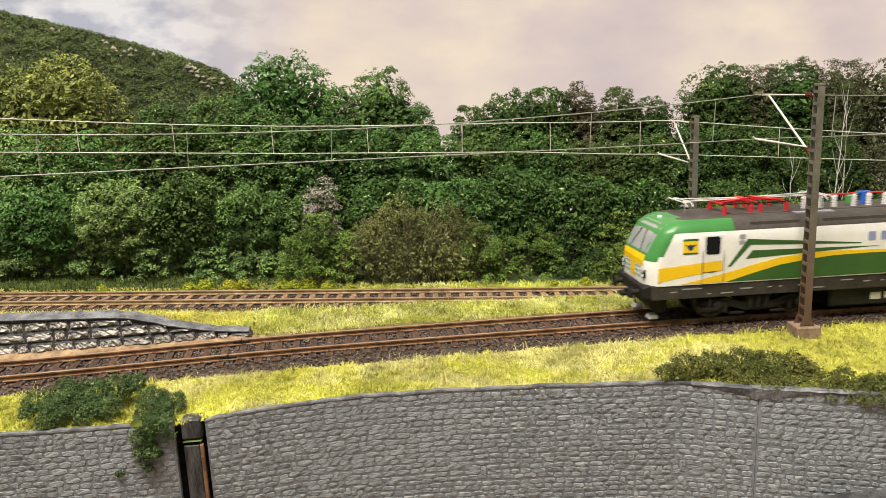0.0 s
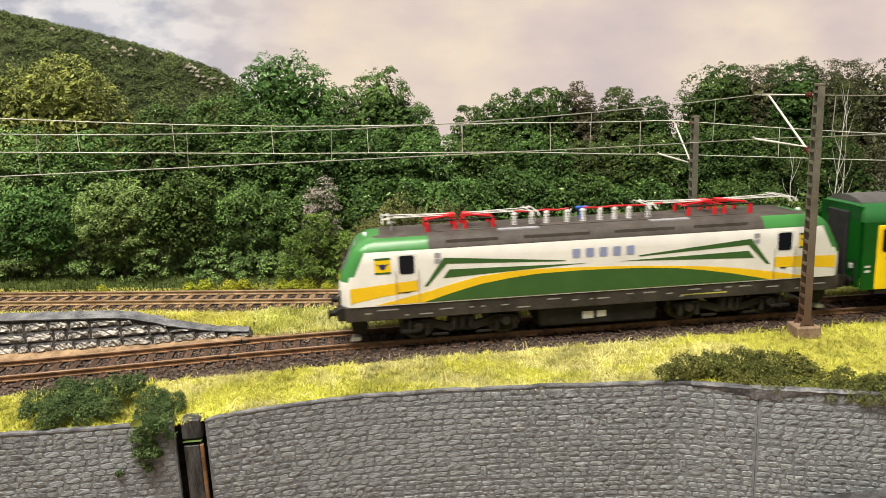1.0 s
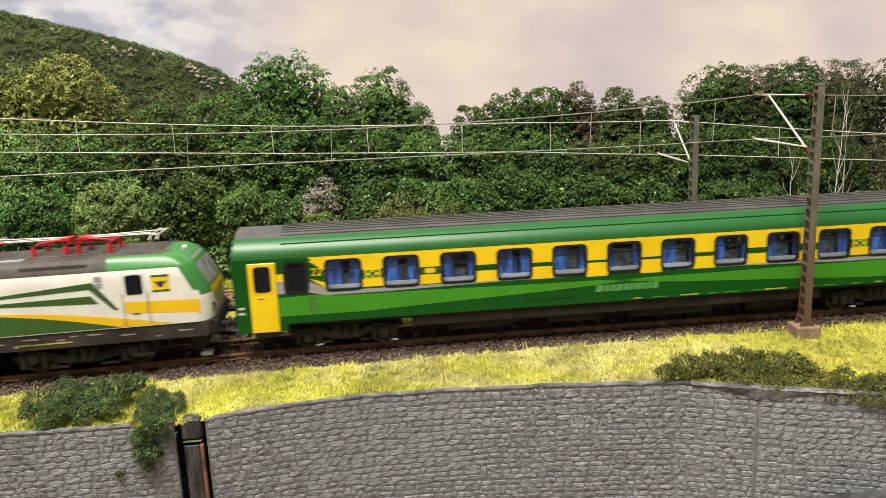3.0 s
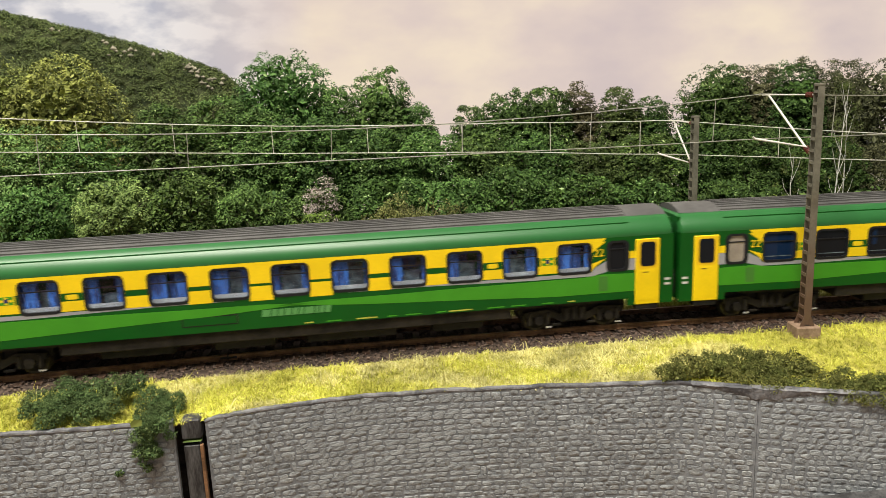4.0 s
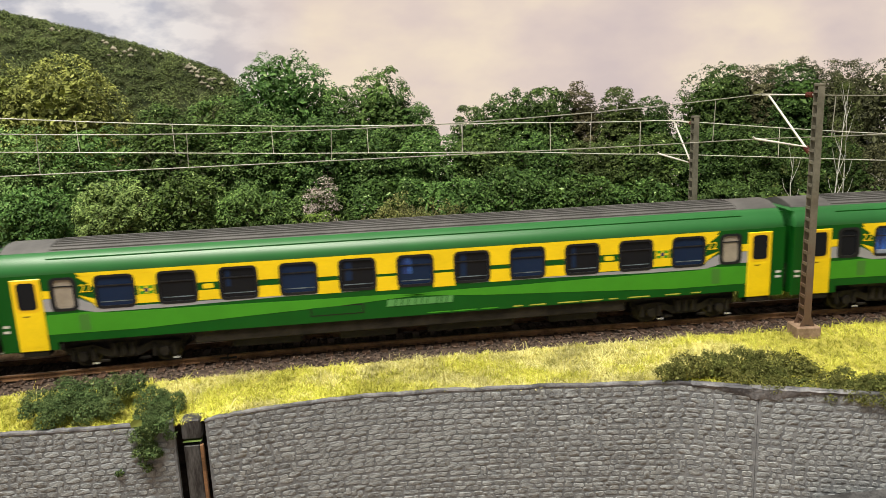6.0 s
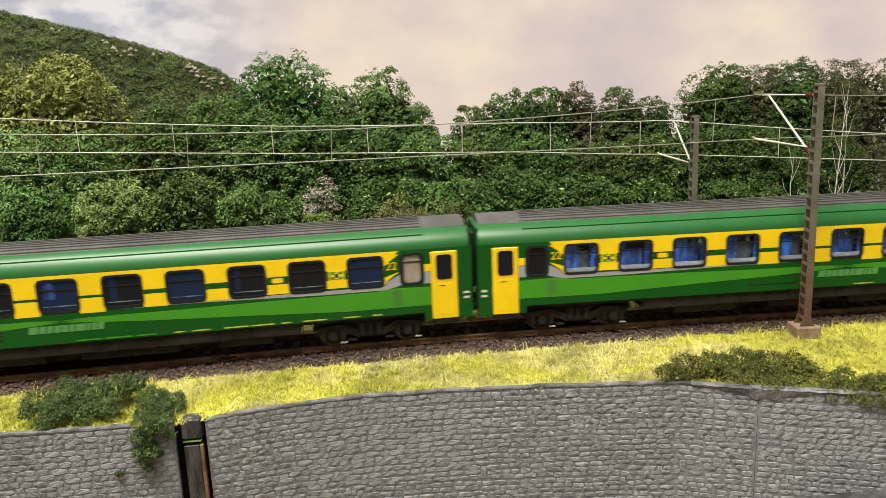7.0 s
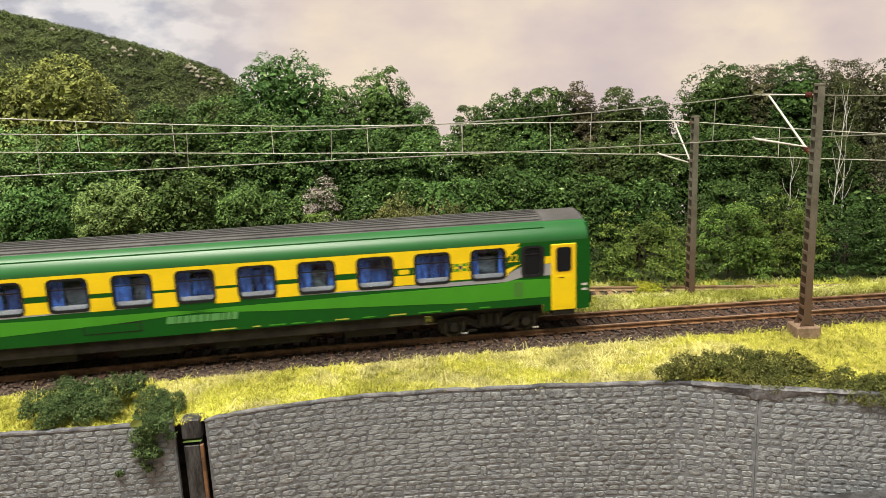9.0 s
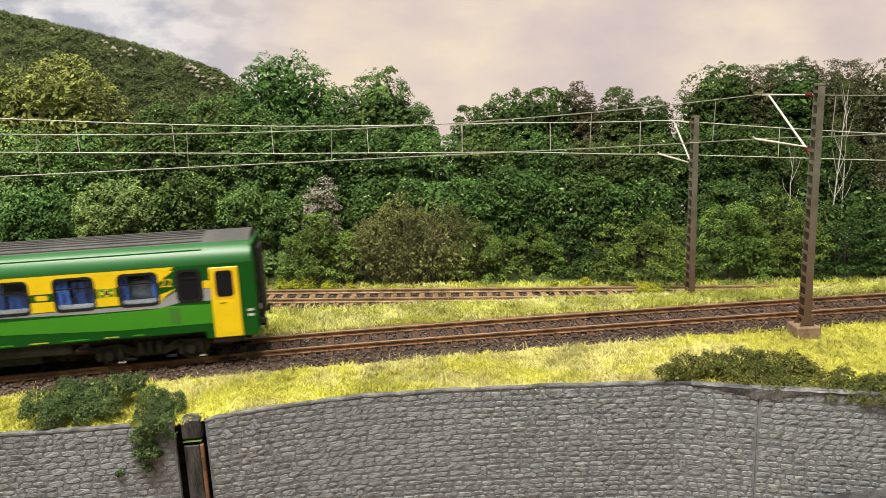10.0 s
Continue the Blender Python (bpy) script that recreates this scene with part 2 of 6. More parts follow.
# ---- mesh helpers (millimetres in, metres out) ----
class Shape:
    def __init__(self):
        self.v, self.f, self.m = [], [], []

    def add(self, verts, faces, mat=0):
        n = len(self.v)
        self.v += [tuple(p) for p in verts]
        self.f += [tuple(i + n for i in f) for f in faces]
        self.m += [mat] * len(faces)
        return self

    def box(self, x0, x1, y0, y1, z0, z1, mat=0):
        vs = [(x, y, z) for x in (x0, x1) for y in (y0, y1) for z in (z0, z1)]
        return self.add(vs, [(0, 1, 3, 2), (4, 6, 7, 5), (0, 4, 5, 1), (2, 3, 7, 6), (0, 2, 6, 4), (1, 5, 7, 3)], mat)

    def prism(self, outline, y0, y1, mat=0):
        """An outline in x and z, drawn out along y."""
        n = len(outline)
        vs = [(x, y0, z) for x, z in outline] + [(x, y1, z) for x, z in outline]
        fs = [tuple(range(n)), tuple(range(2 * n - 1, n - 1, -1))]
        fs += [(i, i + n, (i + 1) % n + n, (i + 1) % n) for i in range(n)]
        return self.add(vs, fs, mat)

    def tube(self, p, q, r, n=8, mat=0, r2=None):
        p, q = Vector(p), Vector(q)
        d = (q - p).normalized()
        a = d.orthogonal().normalized()
        b = d.cross(a)
        r2 = r if r2 is None else r2
        ring = [(math.cos(2 * math.pi * i / n), math.sin(2 * math.pi * i / n)) for i in range(n)]
        vs = [p + (a * c + b * s) * r for c, s in ring] + [q + (a * c + b * s) * r2 for c, s in ring]
        fs = [(i, (i + 1) % n, (i + 1) % n + n, i + n) for i in range(n)]
        fs += [tuple(range(n - 1, -1, -1)), tuple(range(n, 2 * n))]
        return self.add(vs, fs, mat)

    def path(self, pts, r, n=6, mat=0):
        for p, q in zip(pts, pts[1:]):
            self.tube(p, q, r, n, mat)
        return self

    def sweep(self, rings, mat=0, closed=True, caps=True):
        """Rings of equal length joined one to the next."""
        n = len(rings[0])
        vs = [p for r in rings for p in r]
        last = n if closed else n - 1
        fs = [(k * n + i, k * n + (i + 1) % n, (k + 1) * n + (i + 1) % n, (k + 1) * n + i) for k in range(len(rings) - 1) for i in range(last)]
        if caps and closed:
            fs += [tuple(range(n - 1, -1, -1)), tuple(range((len(rings) - 1) * n, len(rings) * n))]
        return self.add(vs, fs, mat)

    def mesh(self, name, mats, bevel=0.0, smooth=False, fix=True, weld=False, crease=34):
        me = bpy.data.meshes.new(name)
        me.from_pydata([(x * MM, y * MM, z * MM) for x, y, z in self.v], [], self.f)
        for m in mats if isinstance(mats, (list, tuple)) else [mats]:
            me.materials.append(m)
        me.polygons.foreach_set("material_index", self.m)
        if fix or bevel:
            bm = bmesh.new()
            bm.from_mesh(me)
            if weld:
                bmesh.ops.remove_doubles(bm, verts=bm.verts, dist=0.01 * MM)
            bmesh.ops.recalc_face_normals(bm, faces=bm.faces)
            if bevel:
                bmesh.ops.bevel(bm, geom=list(bm.edges), offset=bevel * MM, segments=1, affect="EDGES", clamp_overlap=True)
            bm.to_mesh(me)
            bm.free()
        if smooth:
            me.shade_smooth()
            me.set_sharp_from_angle(angle=radians(crease))
        me.update()
        return me


def part(name, shape, mats, parent, label="", bevel=0.0, smooth=False, at=None, kind=""):
    ob = new(name, shape if isinstance(shape, bpy.types.Mesh) else shape.mesh(name, mats, bevel, smooth))
    ob.parent = parent
    if at is not None:
        ob.matrix_basis = at
    if label or kind:
        tagged(ob, label, kind=kind)
    return ob


def thing(name, label, category, m=None, group="", kind=""):
    ob = new(name)
    ob.empty_display_size = 0.005
    if m is not None:
        ob.matrix_world = m
    return tagged(ob, label, category, group, kind)


# ---- the lie of the land ----
CURVE, APEX = 1.009e-4, 77.0


def track_y(x):
    """The main track's centre line: a gentle curve before the camera, straightening beyond."""
    lo, hi = -240.0, 330.0
    c = min(max(x, lo), hi)
    y = -CURVE * (c - APEX) ** 2
    d = x - c
    if d:
        slope = -2 * CURVE * (c - APEX)
        y += slope * 150 * (1 - math.exp(-abs(d) / 150)) * (1 if d > 0 else -1)
    return y - 4.0 * step(-20, -140, x)


def far_y(x):
    return 71.5 - 0.088 * max(min(x, 500), -500)


def far_z(x):
    return -1.75 - 0.035 * max(min(x, 300), -300)


def step(a, b, t):
    t = min(1, max(0, (t - a) / (b - a)))
    return t * t * (3 - 2 * t)


WALL_PLAN = [(-700, -62), (-130, -56), (-68, -56.5), (-60, -54.5), (-31, -50), (-6, -47.8), (23, -48.6), (62, -52.5), (100, -57.5), (124, -67), (160, -80), (320, -120), (700, -150)]


def wall_y(x):
    for (a, ya), (b, yb) in zip(WALL_PLAN, WALL_PLAN[1:]):
        if x <= b:
            return ya + (yb - ya) * (x - a) / (b - a)
    return WALL_PLAN[-1][1]


def coping_z(x):
    """Top of the small retaining wall behind the main track."""
    return 0.6 + 9.4 * step(-56, -112, x) + 1.2 * step(-85, -110, x) + min(5.0, 0.045 * max(0.0, -110 - x)) if x < -56 else -2.5


def ground_z(x, y):
    c, fc, fz = track_y(x), far_y(x), far_z(x)
    n = noise.noise((x * 0.03, y * 0.03, 3)) * 0.8
    if y < c - 13:
        return -4.2 + (-7.6 + 4.2) * step(c - 13, wall_y(x) + 4, y) + n * step(c - 13, c - 22, y)
    if y < c + 13:
        return -4.2
    bed = fz - 4.2
    if y < fc - 13:
        low = -3.6 + 1.2 * step(c + 13, c + 24, y) + n
        s = min(1, max(0, (y - c - 26) / (fc - 17 - c - 26)))
        high = (coping_z(x) - 1.5) * (1 - s) + (fz - 4.0) * s + n * 0.6
        w = step(-50, -62, x) * step(c + 22, c + 30, y)
        mid = low * (1 - w) + high * w
        return mid + (bed - mid) * step(fc - 26, fc - 13, y)
    if y < fc + 13:
        return bed
    return bed + 1.6 * step(fc + 13, fc + 22, y) + n
# ---- ground: one sheet under the whole layout ----
def build_ground():
    def axis(stops):
        out = []
        for a, b, s in stops:
            out += list(np.arange(a, b, s))
        return out + [stops[-1][1]]
    xs = axis([(-1400, -300, 50), (-300, 420, 6), (420, 1400, 50)])
    ys = axis([(-130, 120, 3), (120, 330, 10)])
    s = Shape()
    rows = []
    for x in xs:
        w = wall_y(x)
        rows.append([(x, max(y, w + 1.5), ground_z(x, max(y, w + 1.5))) for y in ys])
    n = len(ys)
    vs = [p for r in rows for p in r]
    fs, ms = [], []
    for i in range(len(xs) - 1):
        for j in range(n - 1):
            if rows[i][j][1] == rows[i][j + 1][1] and rows[i + 1][j][1] == rows[i + 1][j + 1][1]:
                continue
            fs.append((i * n + j, (i + 1) * n + j, (i + 1) * n + j + 1, i * n + j + 1))
            x, y = rows[i][j][0], rows[i][j][1]
            c, fc = track_y(x), far_y(x)
            soil = abs(y - c) < 20 or abs(y - fc) < 15
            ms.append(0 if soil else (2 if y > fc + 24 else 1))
    s.v, s.f, s.m = vs, fs, ms
    g = new("ground", s.mesh("ground", [SOIL, TURF, MEADOW], smooth=True))
    tagged(g, "modelled embankment of sandy soil, turf and meadow", "ground", kind="structure")
    return g


GROUND = build_ground()

base = Shape().box(-1400, 1400, -420, 340, -64, -52).mesh("baseboard", CONCRETE)
tagged(new("baseboard", base), "plain board under the layout", "board", kind="structure")


# ---- tracks ----
def rail_profile(h=2.1):
    half = [(1.1, 0), (1.1, 0.25), (0.3, 0.45), (0.28, h - 0.75), (0.62, h - 0.55), (0.62, h - 0.1), (0.5, h)]
    return [(a, b - h) for a, b in half] + [(-a, b - h) for a, b in reversed(half)]


def build_rail(parent, fy, fz, off, mat, name="rail"):
    prof = rail_profile()
    xs = sorted(set(list(range(-1300, -300, 40)) + list(range(-300, 420, 8)) + list(range(420, 1301, 40))))
    rings = []
    for x in xs:
        y, z = fy(x) + off, fz(x)
        rings.append([(x, y + a, z + b) for a, b in prof])
    s = Shape().sweep(rings)
    n = len(prof)
    s.m = [1 if i % n == 6 and i < n * (len(rings) - 1) else 0 for i in range(len(s.f))]
    return part(name, s, [mat, RAILTOP], parent, smooth=False)


def sleeper_shape():
    s = Shape().box(-1.35, 1.35, -14.5, 14.5, -2.2, 0)
    for y in (-8.75, 8.75):
        for d in (-1, 1):
            s.prism([(-0.75, 0), (-0.55, 0.55), (0.55, 0.55), (0.75, 0)], y + d * 0.75, y + d * 1.75)
    return s


def build_track(name, label, fy, fz, rail_mat, wood, a, b):
    t = thing(name, label, "track", kind="structure")
    build_rail(t, fy, fz, -8.75, rail_mat)
    build_rail(t, fy, fz, 8.75, rail_mat)
    me = sleeper_shape().mesh("sleeper", wood)
    rest = Shape()
    for i in range(-185, 186):
        x = i * 7.0
        slope = (fy(x + 2) - fy(x - 2)) / 4
        if a < x < b:
            o = new("sleeper", me)
            o.parent = t
            o.matrix_basis = mm(x + random.uniform(-.15, .15), fy(x), fz(x) - 2.15, random.uniform(-.3, .3), 0, math.degrees(math.atan(slope)) + random.uniform(-.5, .5))
        else:
            rest.box(x - 1.35, x + 1.35, fy(x) - 14.5, fy(x) + 14.5, fz(x) - 4.3, fz(x) - 2.15)
    part("distant_sleepers", rest, wood, t, kind="stuff")
    return t


MAIN = build_track("main_track", "rust-brown rails on dark sleepers in ballast", track_y, lambda x: 0.0, RUST, TIMBER, -260, 340)
FAR = build_track("far_track", "pale rust-brown rails on weathered sleepers behind the verge", far_y, far_z, RUST_F, TIMBER_F, -330, 260)


def build_joint():
    """A rail joint with its fishplates on the main track."""
    s = Shape()
    for off in (-8.75, 8.75):
        x = -59.5 if off < 0 else -57.5
        s.box(x - 0.25, x + 0.25, track_y(x) + off - 0.75, track_y(x) + off + 0.75, -2.0, 0.06)
        s.box(x - 3.2, x + 3.2, track_y(x) + off - 0.55, track_y(x) + off - 0.3, -1.5, -0.8)
    part("rail_joint", s, RUBBER, MAIN, "dark rail joint with fishplates")


build_joint()


def scatter_mesh(name, centres, sizes, mat, label, category, flat=0.75, seed=1):
    """Many small angular stones in one mesh."""
    rng = np.random.default_rng(seed)
    n = len(centres)
    base = np.array([(1, 0, 0), (-0.4, 0.9, 0), (-0.5, -0.8, 0.1), (0.2, 0.1, 1), (0.35, -0.75, 0.35), (0.0, 0.2, -0.8)])
    faces = np.array([(0, 1, 3), (1, 2, 3), (2, 4, 3), (4, 0, 3), (1, 0, 5), (2, 1, 5), (4, 2, 5), (0, 4, 5)])
    ang = rng.uniform(0, 2 * np.pi, n)
    v = base[None] * rng.uniform(0.6, 1.3, (n, 6, 3)) * np.asarray(sizes)[:, None, None]
    v[:, :, 2] *= flat
    c, s = np.cos(ang)[:, None], np.sin(ang)[:, None]
    x, y = v[:, :, 0] * c - v[:, :, 1] * s, v[:, :, 0] * s + v[:, :, 1] * c
    v[:, :, 0], v[:, :, 1] = x, y
    v += np.asarray(centres)[:, None, :]
    f = faces[None] + (np.arange(n) * 6)[:, None, None]
    me = bpy.data.meshes.new(name)
    me.from_pydata((v.reshape(-1, 3) * MM).tolist(), [], f.reshape(-1, 3).tolist())
    me.materials.append(mat)
    return tagged(new(name, me), label, category, kind="stuff")


def build_ballast(fy, fz, a, b, count, half, seed, mat, label, keep_gap=False):
    rng = np.random.default_rng(seed)
    # bed
    s = Shape()
    rings = []
    for x in list(range(-1300, -300, 50)) + list(range(-300, 420, 10)) + list(range(420, 1301, 50)):
        y, z = fy(x), fz(x)
        rings.append([(x, y - half - 3, z - 4.6), (x, y - half + 1, z - 3.0), (x, y + half - 1, z - 3.0), (x, y + half + 3, z - 4.6)])
    s.sweep(rings, caps=False, closed=False)
    tagged(new("ballast_bed", s.mesh("ballast_bed", BED)), "dark grit bed under the track", "ballast", kind="structure")
    pts, sz = [], []
    while len(pts) < count:
        x, o = rng.uniform(a, b), rng.normal(0, half * 0.55) if rng.random() < 0.5 else rng.uniform(-half - 4, half + 4)
        if (o > 15.5 and keep_gap and x < -52) or abs(o) > half + 5 or abs(abs(o) - 8.75) < 0.9:
            continue
        onsl = abs((x / 7.0) - round(x / 7.0)) * 7 < 1.5 and abs(o) < 14.2
        if onsl and rng.random() < 0.93:
            continue
        z = fz(x) - 2.75 + rng.normal(0.12, 0.25) - max(0, abs(o) - half + 1) * 0.42
        pts.append((x, fy(x) + o, z))
        sz.append(rng.uniform(0.35, 0.85))
    scatter_mesh("ballast", pts, sz, mat, label, "ballast", seed=seed)


build_ballast(track_y, lambda x: 0.0, -235, 330, 17000, 16, 5, STONE_B, "dark reddish-brown crushed stone ballast", True)
build_ballast(far_y, far_z, -330, 200, 9000, 15, 6, STONE_B, "brown crushed stone ballast on the far track")


# ---- front retaining wall: three panels of moulded stone, a column between ----
WALL_TOP = -6.0


def wall_panel(name, label, x0, x1, seed, step_x=2.0):
    rng = random.Random(seed)
    w = thing(name, label, "wall", kind="structure")
    xs = list(np.arange(x0, x1, step_x)) + [x1]
    back = [(x, wall_y(x)) for x in xs]
    def top(x):
        return WALL_TOP + 0.5 * noise.noise((x * 0.08, seed, 0)) - 1.3 * math.exp(-abs(x - x0) / 9.0) * (seed == 2)
    rings = []
    for x, y in back:
        t = top(x)
        rings.append([(x, y, -52.1), (x, y, t), (x, y + 1.6, t), (x, y + 1.6, -52.1)])
    part("panel", Shape().sweep(rings), MORTAR, w, smooth=True)
    # rough moulded lip along the top
    lip = []
    for x in np.arange(x0, x1 + 0.01, 1.5):
        j = noise.noise((x * 0.35, 7, seed)) * 0.35
        y, t = wall_y(x), top(x)
        lip.append([(x, y - 0.12 + j * 0.4, t - 0.9 + j), (x, y - 0.28 + j * 0.6, t - 0.4), (x, y - 0.1, t + 0.1 + j), (x, y + 1.7, t + 0.1 + j), (x, y + 1.75, t - 0.8)])
    part("top_lip", Shape().sweep(lip), COPING, w, smooth=True)
    # stones in wandering courses
    spots = []
    rows = 23
    for r in range(rows):
        x = x0 + rng.uniform(0.1, 0.7)
        while x < x1 - 1.2:
            tall = rng.random() < 0.04 and r < rows - 1
            wd = rng.choice((2.2, 3.0, 3.6, 4.2, 4.8, 5.4)) * rng.uniform(0.9, 1.1) * (0.85 if seed == 4 else 1) if not tall else rng.uniform(1.8, 2.6)
            wd = min(wd, x1 - 0.3 - x)
            zc = WALL_TOP - 2.0 - r * 1.98 + 0.75 * noise.noise((x * 0.07, r * 0.55, seed))
            hh = rng.uniform(1.75, 2.2) if not tall else 3.4
            spots.append((x + wd / 2, zc + rng.uniform(-0.22, 0.22) - (0.8 if tall else 0), wd - rng.uniform(-0.1, 0.3), hh))
            x += wd
    return w, spots


def stone_verts(cx, cz, wd, ht, rng, proud=0.19):
    """One rounded, uneven stone face standing off the panel; x, y from the wall's line."""
    n = 10
    ring0, ring1 = [], []
    for i in range(n):
        a = 2 * math.pi * i / n + 0.3
        ca, sa = math.cos(a), math.sin(a)
        e = 0.56
        ux = math.copysign(abs(ca) ** e, ca) * wd / 2 * rng.uniform(0.88, 1.04)
        uz = math.copysign(abs(sa) ** e, sa) * ht / 2 * rng.uniform(0.82, 1.06)
        ring0.append((ux, 0.15, uz))
        ring1.append((ux * rng.uniform(0.80, 0.92), -proud * rng.uniform(0.6, 1.25), uz * rng.uniform(0.72, 0.88)))
    top = (wd * rng.uniform(-0.15, 0.15), -proud * rng.uniform(0.8, 1.3), ht * rng.uniform(-0.1, 0.15))
    vs = ring0 + ring1 + [top]
    fs = [(i, (i + 1) % n, n + (i + 1) % n, n + i) for i in range(n)] + [(n + i, n + (i + 1) % n, 2 * n) for i in range(n)]
    return vs, fs


def lay_stones(wall, spots, budget, seed, a, b):
    """The stones of the stretch a to b are laid singly, the others joined."""
    rng = random.Random(seed)
    forms = []
    for k in range(14):
        vs, fs = stone_verts(0, 0, 4, 2, rng)
        forms.append(Shape().add(vs, fs).mesh("stone", STONE, smooth=True, crease=48))
    rest = Shape()
    laid = 0
    for cx, cz, wd, ht in spots:
        y = wall_y(cx)
        turn = math.atan2(wall_y(cx + 1.5) - wall_y(cx - 1.5), 3.0)
        if a < cx < b and laid < budget and cz > -38:
            o = new("stone", rng.choice(forms))
            o.parent = wall
            o.matrix_basis = Matrix.Translation((cx * MM, y * MM, cz * MM)) @ Euler((0, radians(rng.uniform(-2.5, 2.5)), turn)).to_matrix().to_4x4() @ Matrix.Diagonal((wd / 4, rng.uniform(0.8, 1.15), ht / 2, 1))
            laid += 1
        else:
            vs, fs = stone_verts(0, 0, wd, ht, rng)
            c, s = math.cos(turn), math.sin(turn)
            rest.add([(cx + x * c - d * s, y + x * s + d * c, cz + z) for x, d, z in vs], fs)
    if rest.f:
        part("joined_stones", rest.mesh("joined_stones", STONE, smooth=True, crease=48), None, wall, kind="stuff")


panel_mid, spots_mid = wall_panel("wall_middle", "grey moulded stone retaining wall below the grass verge", -59.5, 123.9, 2)
panel_left, spots_left = wall_panel("wall_left", "grey moulded stone wall panel under dark bushes", -330.0, -69.0, 3)
panel_right, spots_right = wall_panel("wall_right", "grey moulded stone wall panel bending forward", 124.05, 330.0, 4)

# rough ledge at the foot of the bending panel
led = []
for x in np.arange(140, 331, 2.0):
    y, t = wall_y(x), -43.5 + 0.24 * (x - 140) * (1 if x < 190 else 190 / x) + noise.noise((x * 0.3, 4, 4)) * 0.8
    led.append([(x, y - 16, -52), (x, y - 14, t - 3.5), (x, y - 7, t - 0.6 + noise.noise((x * 0.5, 6, 1))), (x, y - 1.5, t + noise.noise((x * 0.7, 2, 1)) * 0.6), (x, y - 0.9, -52)])
tagged(new("lower_ledge", Shape().sweep(led).mesh("lower_ledge", LEDGE, smooth=True)), "dark grey rocky ledge at the wall's foot", "ledge", kind="structure")

edge = []
for x in np.arange(104, 152, 1.0):
    y, k = wall_y(x), math.exp(-((x - 125) / 11.0) ** 2)
    a, b = noise.noise((x * 0.33, 3, 9)), noise.noise((x * 0.7, 8, 9))
    low = WALL_TOP - 1.0 - 3.4 * k * (1 + 0.35 * a)
    edge.append([(x, y - 0.05, low - 0.3), (x, y - 0.45 - 0.3 * b, low + 0.5), (x, y - 0.55 + 0.5 * a, (low + WALL_TOP) / 2), (x, y - 0.8 + 0.5 * b, WALL_TOP - 0.4 + 0.4 * a), (x, y + 0.4, WALL_TOP + 0.35 + 0.5 * b), (x, y + 1.9, WALL_TOP + 0.2), (x, y + 1.9, low)])
tagged(new("broken_wall_edge", Shape().sweep(edge).mesh("broken_wall_edge", COPING, smooth=True, crease=25)), "rough broken plaster edge where two wall panels meet", "wall", kind="structure")

# column in the gap between two panels
col = thing("wall_column", "dark concrete column with rusty edge between wall panels", "column")
part("shaft", Shape().box(-66.8, -61.6, -55.6, -50.5, -52, -15.2), COLUMN, col, bevel=0.3)
part("shaft_cap", Shape().box(-67.2, -60.9, -55.0, -49.5, -13.4, -6.4), COLUMN, col, bevel=0.5)
part("rusty_strip", Shape().box(-61.5, -60.4, -56.2, -54.8, -52, -15), RUST, col, "rust-brown vertical strip", bevel=0.15)
part("moss_fringe", Shape().box(-66.9, -61.0, -55.7, -53.0, -14.0, -13.8), LEAF_O, col, "thin olive moss line", bevel=0.2)

MORTAR_D = surface("sooty_joint", (0.035, 0.033, 0.032), (0.105, 0.095, 0.085), 3, 0.85, 0.2)
# ---- small retaining wall with rough stones behind the main track ----
small = thing("small_retaining_wall", "low wall of chalky rough stones with slate coping", "wall", kind="structure")


def small_top(x):
    return coping_z(x)


def small_y(x):
    return 12.6 + 0.004 * (x + 150) + 2.6 * step(-90, -58, x)


rings = []
for x in np.arange(-330, -56, 3.0):
    y = small_y(x)
    rings.append([(x, y, -5.0), (x, y + 0.6, small_top(x) - 0.8), (x, y + 4, small_top(x) - 0.8), (x, y + 4, -5.0)])
part("core", Shape().sweep(rings), MORTAR_D, small, smooth=True)
cop = []
for x in np.arange(-330, -54, 1.1):
    j = noise.noise((x * 0.22, 2, 2)) * 0.5
    y, t = small_y(x) + 0.6, small_top(x)
    wide = 2.5 + 3.5 * step(-57, -115, x)
    cop.append([(x, y - 0.9 + j, t - 0.6), (x, y - 1.1 + j, t - 0.1), (x, y - 0.4, t + 0.35 + j * 0.8), (x, y + wide * 0.3, t + 0.6 + noise.noise((x * 0.5, 5, 1)) * 0.9), (x, y + wide * 0.65, t + 0.8 + noise.noise((x * 0.6, 8, 1)) * 1.0),
                (x, y + wide, t + 1.1 + j + noise.noise((x * 0.9, 3, 1)) * 0.7), (x, y + wide + 0.6, t - 1.0)])
part("coping", Shape().sweep(cop), COPING, small, "worn slate-grey coping", smooth=True)


def rough_stone(rng, n=10, k=6):
    """A block whose face is hacked into uneven ridges."""
    s = Shape()
    vs = []
    for i in range(n):
        for j in range(k):
            u, v = i / (n - 1) - 0.5, j / (k - 1) - 0.5
            edge = i in (0, n - 1) or j in (0, k - 1)
            d = 0.2 if edge else -0.8 * rng.uniform(0.1, 1.4)
            vs.append((u * (1 - 0.05 * rng.random()), d, v * (1 - 0.06 * rng.random())))
    fs = [(i * k + j, (i + 1) * k + j, (i + 1) * k + j + 1, i * k + j + 1) for i in range(n - 1) for j in range(k - 1)]
    return s.add(vs, fs).mesh("rough_stone", ROUGH, fix=False)


